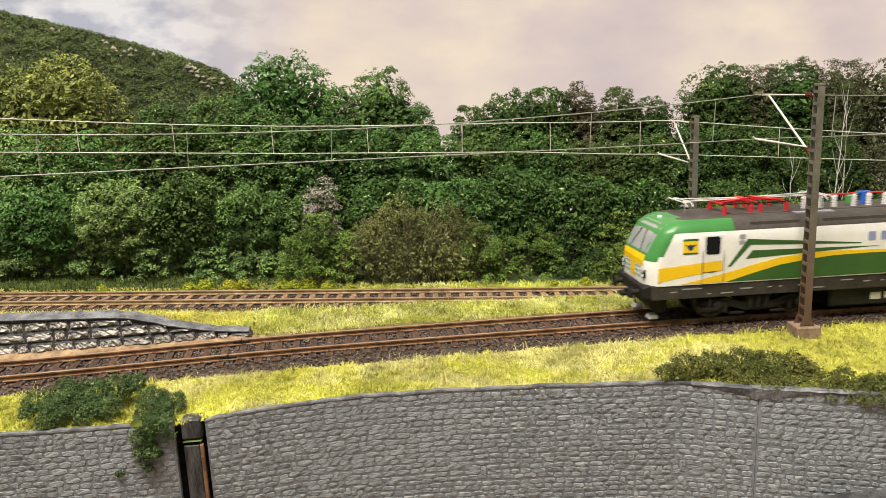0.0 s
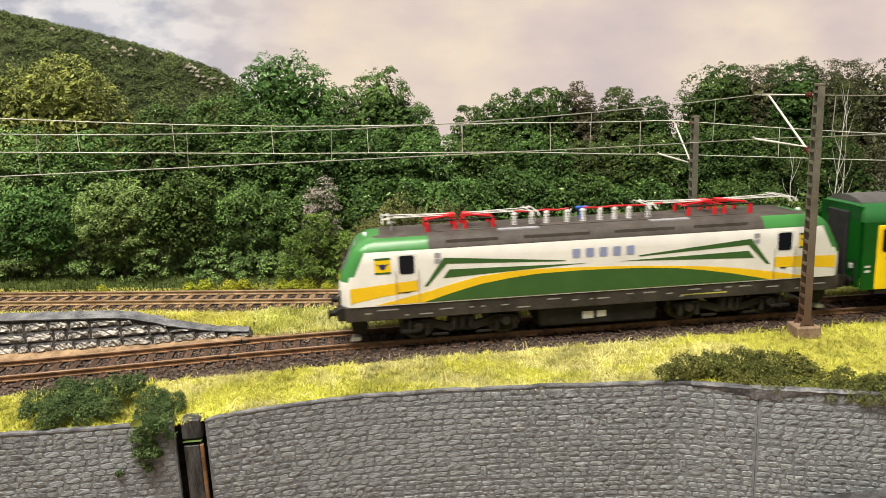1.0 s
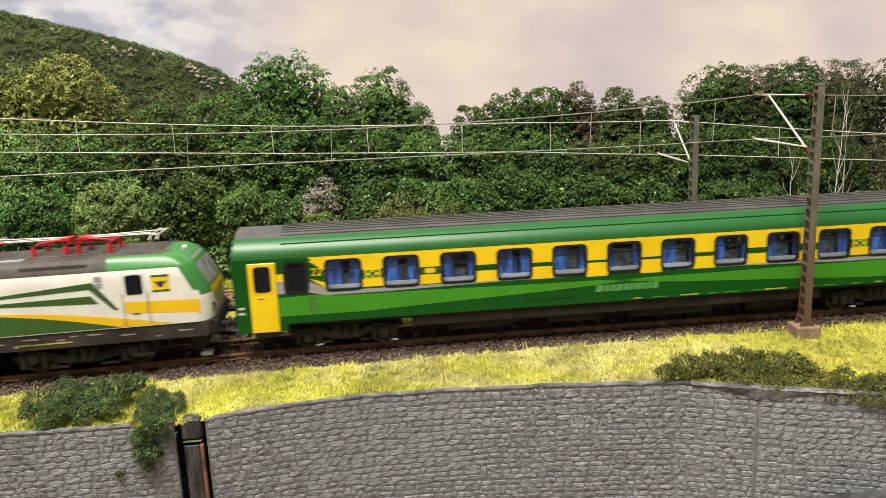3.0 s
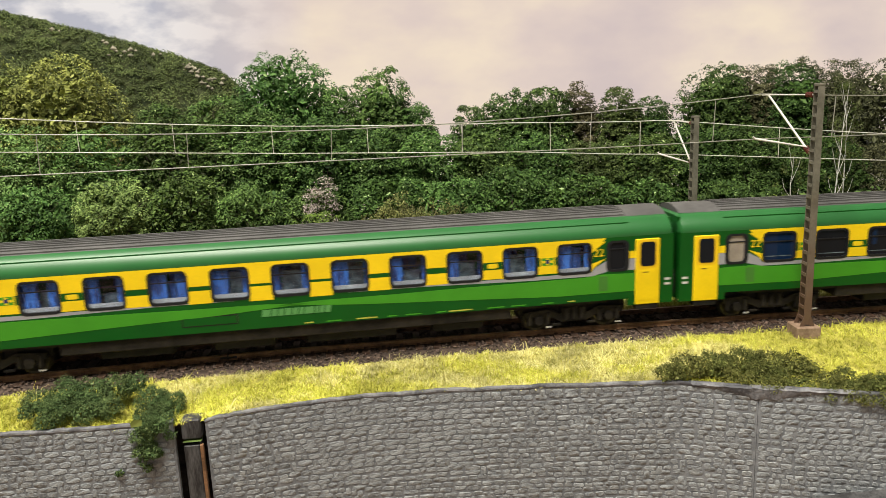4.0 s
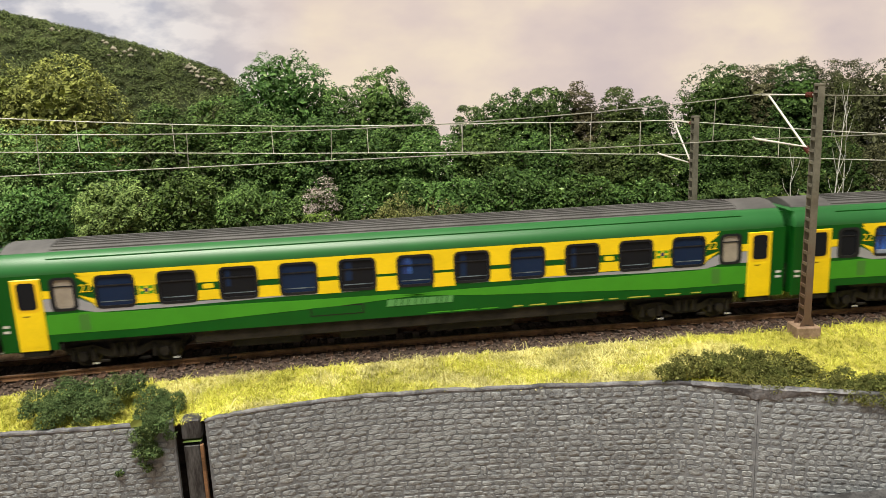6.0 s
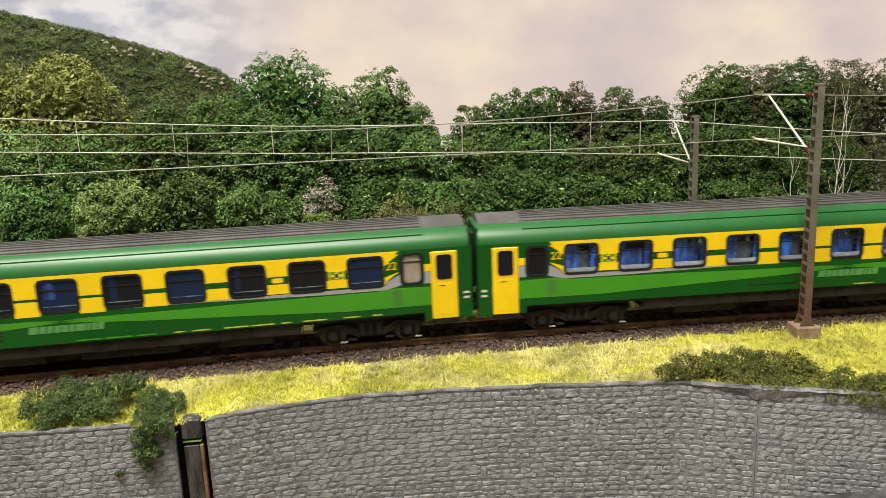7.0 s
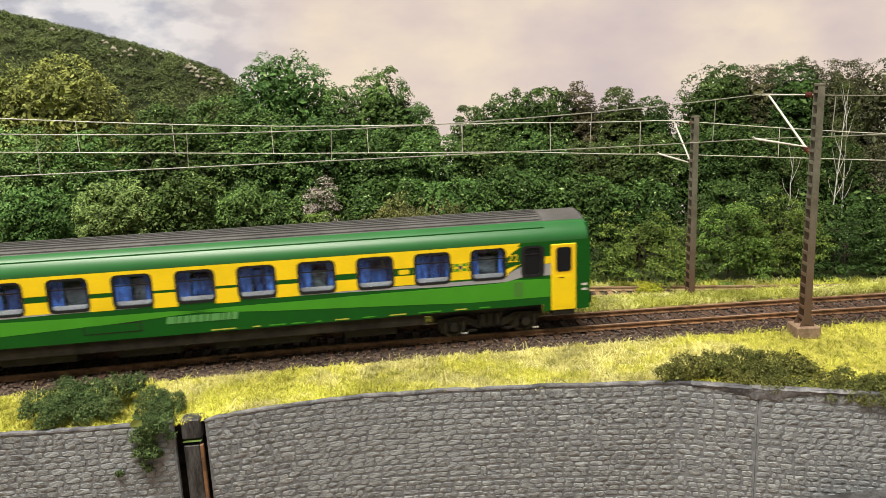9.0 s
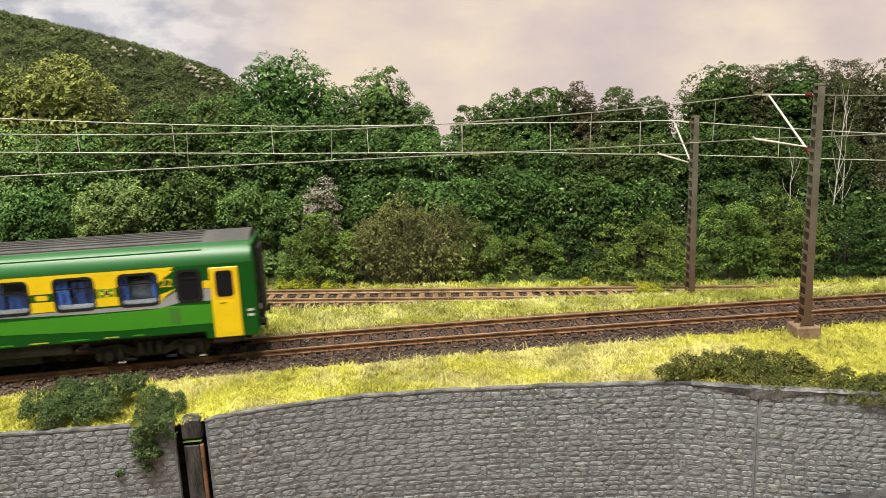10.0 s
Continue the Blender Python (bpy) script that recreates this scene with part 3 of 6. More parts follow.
def lay_rough():
    rng = random.Random(11)
    forms = [rough_stone(rng) for _ in range(10)]
    z = -2.0
    for r, ht in enumerate((4.7, 4.6, 4.3, 4.0)):
        x = -250.0 + rng.uniform(0, 5)
        while x < -60:
            wd = rng.choice((5.0, 8.0, 9.5, 11.0, 12.0))
            room = small_top(x + wd / 2) - 0.7 - z
            h = min(ht, room)
            if h > 1.3:
                lean = 0.6 * (z + h / 2) / 9
                o = new("rough_stone", rng.choice(forms))
                o.parent = small
                o.matrix_basis = Matrix.Translation(((x + wd / 2) * MM, (small_y(x + wd / 2) + lean - 0.3) * MM, (z + h / 2) * MM)) @ Euler((radians(-3), radians(rng.uniform(-1.5, 1.5)), 0)).to_matrix().to_4x4() @ Matrix.Diagonal((wd - 0.7, rng.uniform(0.8, 1.2), h - 0.55, 1))
            x += wd
        z += ht


lay_rough()

# bare soil banked up against the wall's foot
bank = []
for x in np.arange(-330, -49, 2.0):
    c, y = track_y(x), small_y(x)
    h = -1.2 + noise.noise((x * 0.11, 1, 6)) * 0.7 + noise.noise((x * 0.45, 4, 6)) * 0.35 - 1.6 * step(-62, -52, x)
    bank.append([(x, c + 12.4, -3.6), (x, c + 13.4, -2.9 + noise.noise((x * 0.3, 2, 6)) * 0.25), (x, (c + 13.4 + y) / 2, (h - 2.9) / 2 + 0.2), (x, y - 0.5, h), (x, y + 1.5, h + 0.4), (x, y + 1.5, -5.0)])
tagged(new("soil_bank", Shape().sweep(bank, closed=False).mesh("soil_bank", BANK, smooth=True)), "bare brown soil along the low wall's foot", "soil", kind="structure")

# ---- masts and overhead wires ----
def build_mast(name, label, x, y, z0, z1, turn, group):
    m = thing(name, label, "catenary mast", mm(x, y, z0, 0, 0, turn), group)
    h = z1 - z0
    def half(z, a, b):
        return a + (b - a) * z / h
    cut = h * 0.40
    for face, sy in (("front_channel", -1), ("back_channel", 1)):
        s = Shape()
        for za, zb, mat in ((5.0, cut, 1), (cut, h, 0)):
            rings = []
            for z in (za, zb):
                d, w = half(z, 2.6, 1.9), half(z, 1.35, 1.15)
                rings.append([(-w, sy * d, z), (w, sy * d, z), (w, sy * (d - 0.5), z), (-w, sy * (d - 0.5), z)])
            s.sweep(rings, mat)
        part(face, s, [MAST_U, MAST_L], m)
    z = 7.0
    while z < h - 1:
        d, w = half(z, 2.6, 1.9), half(z, 1.35, 1.15)
        for sx in (-1, 1):
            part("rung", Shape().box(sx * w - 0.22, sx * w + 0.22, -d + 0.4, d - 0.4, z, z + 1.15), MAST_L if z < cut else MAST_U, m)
        z += 4.35
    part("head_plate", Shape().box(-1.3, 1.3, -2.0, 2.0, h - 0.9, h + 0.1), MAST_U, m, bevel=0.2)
    for sx in (-1, 1):
        for sy in (-1, 1):
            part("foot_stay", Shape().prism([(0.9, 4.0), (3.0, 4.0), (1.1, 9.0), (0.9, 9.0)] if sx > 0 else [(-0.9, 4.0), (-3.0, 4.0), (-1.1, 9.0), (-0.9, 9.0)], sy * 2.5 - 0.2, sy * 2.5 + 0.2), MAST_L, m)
    part("footing", Shape().box(-4.6, 4.6, -4.6, 4.6, -2.5, 4.4), CONCRETE, m, "brown concrete footing block", bevel=0.3)
    return m


def add_cantilever(m, inv, top_mast, top_tip, low_mast, reg_tip, reg_mast):
    """Tubes of a cantilever, given in the layout's own millimetres, brought into the mast's space."""
    def loc(p):
        return tuple(c * 1000 for c in (inv @ (Vector(p) * MM)))
    a, b, c, d, e = map(loc, (top_mast, top_tip, low_mast, reg_tip, reg_mast))
    part("top_tube", Shape().tube(a, b, 0.26, 8), ARM, m)
    part("stay_tube", Shape().tube(c, b, 0.42, 8), ARM, m)
    part("steady_arm", Shape().tube(e, d, 0.26, 8, r2=0.5), ARM, m)
    part("wire_clamp", Shape().tube(d, Vector(d) + Vector((-1.0, 0, 0.9)), 0.4, 6).tube(b, Vector(b) + Vector((-2.4, 0, 0.1)), 0.45, 6), ARM, m)
    for p, q in ((a, b), (c, b)):
        ins = Shape()
        v = (Vector(q) - Vector(p)).normalized()
        for i in range(4):
            ins.tube(Vector(p) + v * (0.2 + i * 0.75), Vector(p) + v * (0.6 + i * 0.75), 1.05, 10)
        part("insulator", ins, BROWN_I, m, "ribbed brown insulator")


mast_a = build_mast("catenary_mast", "lattice mast, grey above and rusty below, by the main track", 166.2, -25.5, -4.6, 92.8, -8, "catenary masts")
bpy.context.view_layer.update()
add_cantilever(mast_a, mast_a.matrix_world.inverted(), (165.5, -23.0, 88.8), (161.5, 0.0, 89.4), (165.5, -23.0, 67.2), (156.8, 0.0, 71.9), (164.8, -22.5, 69.4))
mast_b = build_mast("catenary_mast", "lattice mast, grey above and rusty below, between the tracks", 147.0, 34.0, -16.0, 81.3, -2, "catenary masts")
bpy.context.view_layer.update()
add_cantilever(mast_b, mast_b.matrix_world.inverted(), (147.3, 36.0, 78.0), (148.0, 59.0, 78.8), (147.3, 36.0, 58.5), (141.5, 59.5, 62.8), (147.0, 36.5, 59.8))


def sag(x, a, b, za, zb, low):
    t = (x - a) / (b - a)
    return za + (zb - za) * t - 4 * low * t * (1 - t)


def build_wires():
    w = thing("main_overhead_line", "grey overhead line above the main track", "overhead wire")
    mess = lambda x: sag(x, -185, 159, 90.2, 89.8, 6.9) if x < 159 else sag(x, 159, 500, 89.8, 89.5, 5.0)
    cont = lambda x: 71.3 + 0.5 * math.exp(-((x - 157) / 30) ** 2)
    part("messenger_wire", Shape().path([(x, 0, mess(x)) for x in range(-371, 504, 10)], 0.19), WIRE_D, w)
    part("contact_wire", Shape().path([(x, 0, cont(x)) for x in range(-371, 504, 10)], 0.2), WIRE_D, w)
    for x in (-280, -230, -176, -123.0, -69.3, -15.5, 35.4, 87.1, 138.5, 190, 240, 300):
        part("dropper", Shape().tube((x, 0, cont(x)), (x + 0.7, 0, mess(x)), 0.15, 6), WIRE_D, w)
    f = thing("far_overhead_line", "pale overhead line above the far track", "overhead wire")
    fy = lambda x: far_y(x)
    fc = lambda x: 69.3 - 0.035 * x - 1.6 * step(60, 140, x) - 0.035 * max(0, x - 145) + 0.011 * max(0, -x - 40)
    fm = lambda x: fc(x) + sag(x, -260, 145, 20.5, 16.6, 5.3) if x < 145 else fc(x) + sag(x, 145, 500, 16.6, 16, 4)
    part("messenger_wire", Shape().path([(x, fy(x), fm(x)) for x in range(-400, 505, 10)], 0.21), WIRE, f)
    part("contact_wire", Shape().path([(x, fy(x), fc(x)) for x in range(-400, 505, 10)], 0.21), WIRE, f)
    for x in (-240, -190, -141, -95, -47.5, -1.4, 44.5, 87.5, 131.5, 200, 260):
        part("dropper", Shape().tube((x, fy(x), fc(x)), (x, fy(x), fm(x)), 0.16, 6), WIRE, f)


build_wires()
# ---- rolling stock ----
def wheelset(parent, x, z, r, gauge=8.0):
    s = Shape()
    for sy in (-1, 1):
        s.tube((0, sy * (gauge - 1.3), 0), (0, sy * (gauge + 1.2), 0), r, 24, 0)
        s.tube((0, sy * (gauge - 1.6), 0), (0, sy * (gauge - 1.3), 0), r + 0.55, 24, 0)
        s.tube((0, sy * (gauge + 1.2), 0), (0, sy * (gauge + 1.45), 0), r * 0.82, 24, 1)
        s.tube((0, sy * (gauge + 1.45), 0), (0, sy * (gauge + 2.0), 0), r * 0.28, 10, 1)
        for k in range(5):
            a = 2 * math.pi * k / 5
            s.box(r * 0.55 * math.cos(a) - 0.35, r * 0.55 * math.cos(a) + 0.35, sy * (gauge + 1.45) - 0.25, sy * (gauge + 1.45) + 0.25, r * 0.55 * math.sin(a) - 0.35, r * 0.55 * math.sin(a) + 0.35, 1)
    s.tube((0, -gauge, 0), (0, gauge, 0), 0.9, 8, 1)
    o = part("wheelset", s, [WHEEL, UNDER], parent, smooth=True)
    o.matrix_basis = mm(x, 0, z)
    return o


def buffer_pair(parent, x, d, z=12.2):
    for y in (-10, 10):
        s = Shape().tube((x, y, z), (x + d * 3.6, y, z), 1.15, 12).tube((x + d * 3.6, y, z), (x + d * 4.3, y, z), 2.4, 14)
        part("buffer", s, BLACK, parent, smooth=True)


def decal(parent, name, outline, mat, half, label=""):
    """A painted field on both sides of a vehicle: outline in x and z, a breath proud of the side."""
    for sy in (-1, 1):
        part(name, Shape().prism(outline, sy * (half - 0.2), sy * half), mat, parent, label)


# shade under the vehicles is put into the wheels' dark colour
WHEEL = surface("shade_dark_wheel_steel", (0.030, 0.026, 0.022), (0.085, 0.072, 0.06), 3, 0.45, 0.03, 0.6)
SPIN = []


PRINTG = paint("dim_grey_print", (0.26, 0.25, 0.23))
PRINT = paint("faded_yellow_print", (0.42, 0.40, 0.05))


HATCH = paint("shaded_green_print", (0.045, 0.165, 0.022))
NAVY_D = paint("dark_blue_mark", (0.02, 0.025, 0.10))
FRAME = paint("dark_window_frame", (0.012, 0.013, 0.015), 0.35, 0.25)
REFLECTPANE = paint("dark_pane_blue_reflection", (0.006, 0.018, 0.050), 0.08, 0.2)


# -- coach --
COACH_PITCH, COACH_W, COACH_H = 21.67, 13.3, (24.1, 35.9)


def rounded(x0, x1, z0, z1, r, n=4):
    pts = []
    for cx, cz, a0 in ((x1 - r, z1 - r, 0), (x0 + r, z1 - r, 90), (x0 + r, z0 + r, 180), (x1 - r, z0 + r, 270)):
        pts += [(cx + r * math.cos(radians(a0 + 90 * i / (n - 1))), cz + r * math.sin(radians(a0 + 90 * i / (n - 1)))) for i in range(n)]
    return pts


def build_coach(label, m, lit, seed):
    """lit: blue curtains behind clear panes; otherwise opaque dark panes, with blue reflections put on as colour."""
    rng = random.Random(seed)
    c = thing("passenger_coach", label, "railway coach", m, "coaches of the train")
    W = 16.2
    # side walls cut round the windows
    wins = [(i * COACH_PITCH - COACH_W / 2, i * COACH_PITCH + COACH_W / 2) for i in range(-5, 6)]
    wins = [(-130.2, -121.6)] + wins + [(121.6, 130.2)]
    xs = [-149] + [v for w in wins for v in w] + [149]
    for sy in (-1, 1):
        s = Shape()
        for i in range(len(xs) - 1):
            a, b = xs[i], xs[i + 1]
            zs = [(12.4, COACH_H[0]), (COACH_H[1], 37.6)] if i % 2 else [(12.4, 37.6)]
            if i == 0 or i == len(xs) - 2:
                zs = [(9.6, 37.6)]
            for z0, z1 in zs:
                s.box(a, b, sy * (W - 1.0), sy * W, z0, z1)
        part("side_wall", s.mesh("side_wall", GREEN_D, weld=True), None, c)
    # roof: green shoulders and a ribbed grey crown
    prof = [(16.2, 37.5), (16.25, 38.5), (15.85, 39.9), (14.9, 41.5), (13.2, 43.2), (10.9, 44.65)]
    rings = []
    for x in (-149, -148.2, -146, -132, 132, 146, 148.2, 149):
        k = 0.90 if abs(x) == 149 else (0.985 if abs(x) == 148.2 else 1.0)
        ring = [(x, y * k, 37.5 + (z - 37.5) * k) for y, z in prof] + [(x, -y * k, 37.5 + (z - 37.5) * k) for y, z in reversed(prof)]
        rings.append(ring)
    part("roof_shoulder", Shape().sweep(rings), GREEN_U, c, "glossy green roof shoulder", smooth=True)
    lip = Shape()
    for sy in (-1, 1):
        lip.box(-131, 131, sy * 13.9 - 0.2, sy * 13.9 + 0.2, 42.4, 42.8)
    part("rain_gutter", lip, GREEN_D, c)
    crown = [(11.0, 44.45), (9.0, 45.6), (6.0, 46.5), (3.0, 47.0), (0, 47.2)]
    def crown_rings(x0, x1, lift):
        out = []
        for x in (x0, x1):
            out.append([(x, y, z + lift) for y, z in crown] + [(x, -y, z + lift) for y, z in reversed(crown[:-1])])
        return out
    part("roof_crown", Shape().sweep(crown_rings(-131, 131, 0.05)), ROOF_C, c, "ribbed grey roof", smooth=True)
    for x0, x1 in ((-147.8, -131.2), (131.2, 147.8)):
        part("roof_end", Shape().sweep(crown_rings(x0, x1, 0.18)), ROOF_C, c, smooth=True)
    for y in (-10.0, -8.0, -6.0, -3.8, -1.5, 1.5, 3.8, 6.0, 8.0, 10.0):
        z = np.interp(abs(y), [0, 3, 6, 9, 11], [47.2, 47.0, 46.5, 45.6, 44.45])
        part("roof_rib", Shape().box(-130.5, 130.5, y - 0.32, y + 0.32, z - 0.3, z + 0.42), ROOF_C, c)
    # end walls, gangways, buffers
    for d in (-1, 1):
        part("end_wall", Shape().prism([(d * 148.0, 10), (d * 149.0, 10), (d * 149.0, 43.6), (d * 148.0, 43.6)], -13.5, 13.5), GREEN_D, c)
        part("gangway", Shape().box(min(d * 149, d * 150.6), max(d * 149, d * 150.6), -6.5, 6.5, 13, 41), RUBBER, c, "black rubber gangway", bevel=0.4)
        buffer_pair(c, d * 147.0, d)
        part("coupler", Shape().box(min(d * 146, d * 150.4), max(d * 146, d * 150.4), -1.2, 1.2, 8.6, 10.6).box(min(d * 148, d * 150.4), max(d * 148, d * 150.4), -2.4, 2.4, 8.9, 10.2), BLACK, c)
        for y in (-11.5, 11.5):
            part("end_pipe", Shape().tube((d * 149.2, y, 12), (d * 149.2, y, 22), 0.4), BLACK, c)
        part("end_plate", Shape().box(min(d * 149, d * 149.8), max(d * 149, d * 149.8), -10.6, -8.9, 17.6, 19.6), MARK, c)
        for zz in (16.9, 18.9):
            decal(c, "end_print", [(d * 145.6, zz), (d * 147.8, zz), (d * 147.8, zz + 0.9), (d * 145.6, zz + 0.9)], MARK, W + 0.1)
    # painted bands
    H = W + 0.06
    edges = [w for w in wins[1:-1]]
    cuts = [(-120.9, edges[0][0])] + [(edges[i][1], edges[i + 1][0]) for i in range(10)] + [(edges[-1][1], 120.9)]
    decal(c, "yellow_band_top", [(-121, 37.4), (-119.6, 36.0), (119.6, 36.0), (121, 37.4)], YELLOW, H, "yellow band above the windows")
    for i, (a, b) in enumerate(cuts):
        if i in (0, 11):
            s = -1 if i == 0 else 1
            e = edges[0][0] if i == 0 else edges[-1][1]
            decal(c, "yellow_arrow", [(s * 121.0, 36.1), (e, 36.1), (e, 31.5), (s * 116.6, 33.0)], YELLOW, H)
            decal(c, "yellow_arrow", [(s * 121.0, 29.3), (s * 116.4, 26.2), (e, 24.2), (e, 27.4), (s * 117.4, 28.2)], YELLOW, H)
            decal(c, "grey_band", [(s * 133.1, 24.0), (s * 133.1, 28.6), (s * 130.3, 28.6), (s * 130.3, 24.0)], GREY_P, H)
            decal(c, "yellow_tab", [(s * 133.1, 28.7), (s * 133.1, 31.6), (s * 130.3, 31.6), (s * 130.3, 28.7)], YELLOW, H)
            decal(c, "grey_band", [(s * 121.5, 24.0), (s * 121.5, 28.4), (s * 116.6, 25.9), (e, 23.9), (e, 22.5), (s * 119, 23.4)], GREY_P, H)
            continue
        u = abs((a + b) / 2) / 110
        zc, hs = 28.9 + 0.9 * u, 0.35 + 1.6 * u
        low = 22.8 + 1.3 * u
        decal(c, "yellow_pillar", [(a, zc + hs), (b, zc + hs), (b, 36.05), (a, 36.05)], YELLOW, H)
        decal(c, "yellow_pillar", [(a, low + 1.0 * u), (b, low + 1.0 * u), (b, zc - hs), (a, zc - hs)], YELLOW, H)
        if i in (2, 9):
            decal(c, "yellow_emblem", rounded((a + b) / 2 - 2.0, (a + b) / 2 + 2.0, zc - 0.9, zc + 0.9, 0.6), YELLOW, H + 0.04)
        if i in (1, 10):
            xm = (a + b) / 2
            for name, hx, hz, mat, lift in (("shield_panel", 2.9, 1.95, YELLOW, 0.03), ("shield_field", 2.45, 1.5, GREEN_L, 0.05), ("shield_bar", 2.1, 0.45, YELLOW, 0.07), ("shield_bar", 0.5, 1.3, YELLOW, 0.08), ("shield_mark", 0.75, 0.7, NAVY_D, 0.10)):
                decal(c, name, [(xm - hx, zc - hz), (xm + hx, zc - hz), (xm + hx, zc + hz), (xm - hx, zc + hz)], mat, H + lift)
    for s in (-1, 1):
        decal(c, "grey_stripe", [(s * 115.2, 22.6), (s * 92, 22.6), (s * 49, 23.5), (s * 20, 23.55), (s * 49, 24.1), (s * 92, 24.1), (s * 115.2, 24.1)], GREY_P, H - 0.02)
        decal(c, "light_green_band", [(s * 133.1, 15.4), (s * 101, 15.4), (s * 65, 17.0), (s * 27, 18.5), (s * -6, 20.6), (s * 10, 21.4), (s * 40, 21.5), (s * 65, 21.9), (s * 112, 22.2), (s * 118, 23.0), (s * 133.1, 22.6)], GREEN_L, H)
        decal(c, "small_hatch", rounded(s * 120 - 1.8, s * 120 + 1.8, 16.2, 22.2, 0.4), HATCH, H + 0.04)
    # lettering that cannot be made out: bars
    x = -11.5
    for wd in (3.0, 2.0, 2.0, 2.2, 2.0, 1.6, 3.4, 1.2, 1.6, 2.0):
        decal(c, "lettering_bar", [(x, 16.7), (x + wd, 16.7), (x + wd + 0.5, 19.3), (x + 0.5, 19.3)], GRAFGREEN, H + 0.04)
        x += wd + 0.45
    x = 4.0
    while x < 112:
        wd = rng.uniform(2.0, 9.0)
        decal(c, "lower_print", [(x, 12.9), (x + wd, 12.9), (x + wd, 13.35), (x, 13.35)], GREEN_L if rng.random() < 0.5 else PRINT, H + 0.03)
        x += wd + rng.uniform(1, 7)
    decal(c, "side_hatch", [(-40, 14.9), (-20, 14.9), (-20, 18.6), (-40, 18.6)], BLACK, H - 0.01)
    decal(c, "side_hatch", [(-39.5, 15.3), (-20.5, 15.3), (-20.5, 18.2), (-39.5, 18.2)], GREEN_D, H + 0.03)
    # class figure
    for s in (-1, 1):
        cu = bpy.data.curves.new("figure", "FONT")
        cu.body, cu.size, cu.extrude = "22", 4.3 * MM, 0.04 * MM
        tmp = bpy.data.objects.new("figure", cu)
        me = bpy.data.meshes.new_from_object(tmp)
        me.materials.clear()
        me.materials.append(YELLOW)
        bpy.data.objects.remove(tmp)
        for sy in (-1, 1):
            f = new("class_figure", me)
            f.parent = c
            f.matrix_basis = mm((s * 118.2) - (2.2 if sy < 0 else -2.2), sy * (W + 0.08), 30.3, 90, 0, 0 if sy < 0 else 180)
    # doors
    for s in (-1, 1):
        for sy in (-1, 1):
            x0, x1 = sorted((s * 143.3, s * 133.2))
            d = Shape().box(x0, x1, sy * (W - 0.3), sy * (W + 0.35), 9.6, 36.2)
            door = part("door", d, YELLOW, c, "yellow coach door", bevel=0.25)
            xc = (x0 + x1) / 2
            # raised frame round the pane, its shaded edges put into amber paint
            part("door_frame_line", Shape().prism(rounded(xc - 4.2, xc + 4.2, 24.3, 35.8, 1.6), sy * (W + 0.30), sy * (W + 0.40)), AMBER, door)
            part("lower_panel", Shape().prism(rounded(x0 + 1.0, x1 - 1.0, 11.3, 23.6, 0.7), sy * (W + 0.30), sy * (W + 0.42)), YELLOW, door)
            part("door_window", Shape().prism(rounded(xc - 3.1, xc + 3.1, 25.2, 34.9, 1.2), sy * (W + 0.38), sy * (W + 0.50)), DARKPANE, door, "dark door pane")
            part("door_handle", Shape().box(xc - 2.0, xc + 0.2, sy * (W + 0.42) - 0.08, sy * (W + 0.42) + 0.08, 22.6, 22.9), BLACK, door)
            part("step_plate", Shape().box(x0 + 0.5, x1 - 0.5, sy * 14 - 2.2, sy * 14 + 2.2, 7.6, 9.5), BLACK, c)
    # windows: frame, pane, and what shows behind
    for i, (a, b) in enumerate(wins):
        small_w = i in (0, len(wins) - 1)
        for sy in (-1, 1):
            fr = Shape()
            outer, inner = rounded(a - 0.4, b + 0.4, 23.75, 36.15, 2.0), rounded(a + (1.1 if small_w else 0.5), b - (1.1 if small_w else 0.5), 24.75, 35.3, 1.5)
            rim = rounded(a - 0.5, b + 0.5, 23.65, 36.25, 0.02)[:8] + outer[8:]
            sur = Shape().add([(x, sy * (W + 0.09), z) for x, z in rim] + [(x, sy * (W + 0.09), z) for x, z in outer], [(j, (j + 1) % 16, 16 + (j + 1) % 16, 16 + j) for j in range(16)])
            n = len(outer)
            y0, y1 = sy * (W - 0.6), sy * (W + 0.12)
            vs = [(x, y1, z) for x, z in outer] + [(x, y1, z) for x, z in inner] + [(x, y0, z) for x, z in inner] + [(x, y0, z) for x, z in outer]
            fs = [(k * n + j, k * n + (j + 1) % n, ((k + 1) % 4) * n + (j + 1) % n, ((k + 1) % 4) * n + j) for k in range(4) for j in range(n)]
            fr.add(vs, fs)
            if not small_w:
                fr.box(a + 0.5, b - 0.5, sy * (W - 0.2) - 0.12, sy * (W - 0.2) + 0.12, 31.9, 32.35)
            else:
                fr.box(a + 0.5, b - 0.5, sy * (W - 0.25) - 0.12, sy * (W - 0.25) + 0.12, 32.6, 33.0)
            w = part("window", fr, FRAME, c)
            part("surround", sur, GREEN_D if small_w else YELLOW, w)
            if small_w:
                part("pane", Shape().prism(rounded(a + 0.4, b - 0.4, 24.6, 35.5, 1.2), sy * (W - 0.5), sy * (W - 0.35)), FROST if (i == 0 or lit < 0.5) and lit != 1 else DARKPANE, w)
                continue
            if lit:
                g = part("pane", Shape().prism(rounded(a + 0.4, b - 0.4, 24.6, 35.5, 1.2), sy * (W - 0.42), sy * (W - 0.35)), GLASS, w)
                g.visible_shadow = False
                q = [a + 0.5, a + rng.choice((2.8, 4.6, 6.0)), b - rng.choice((1.2, 2.5, 4.0)), b - 0.5]
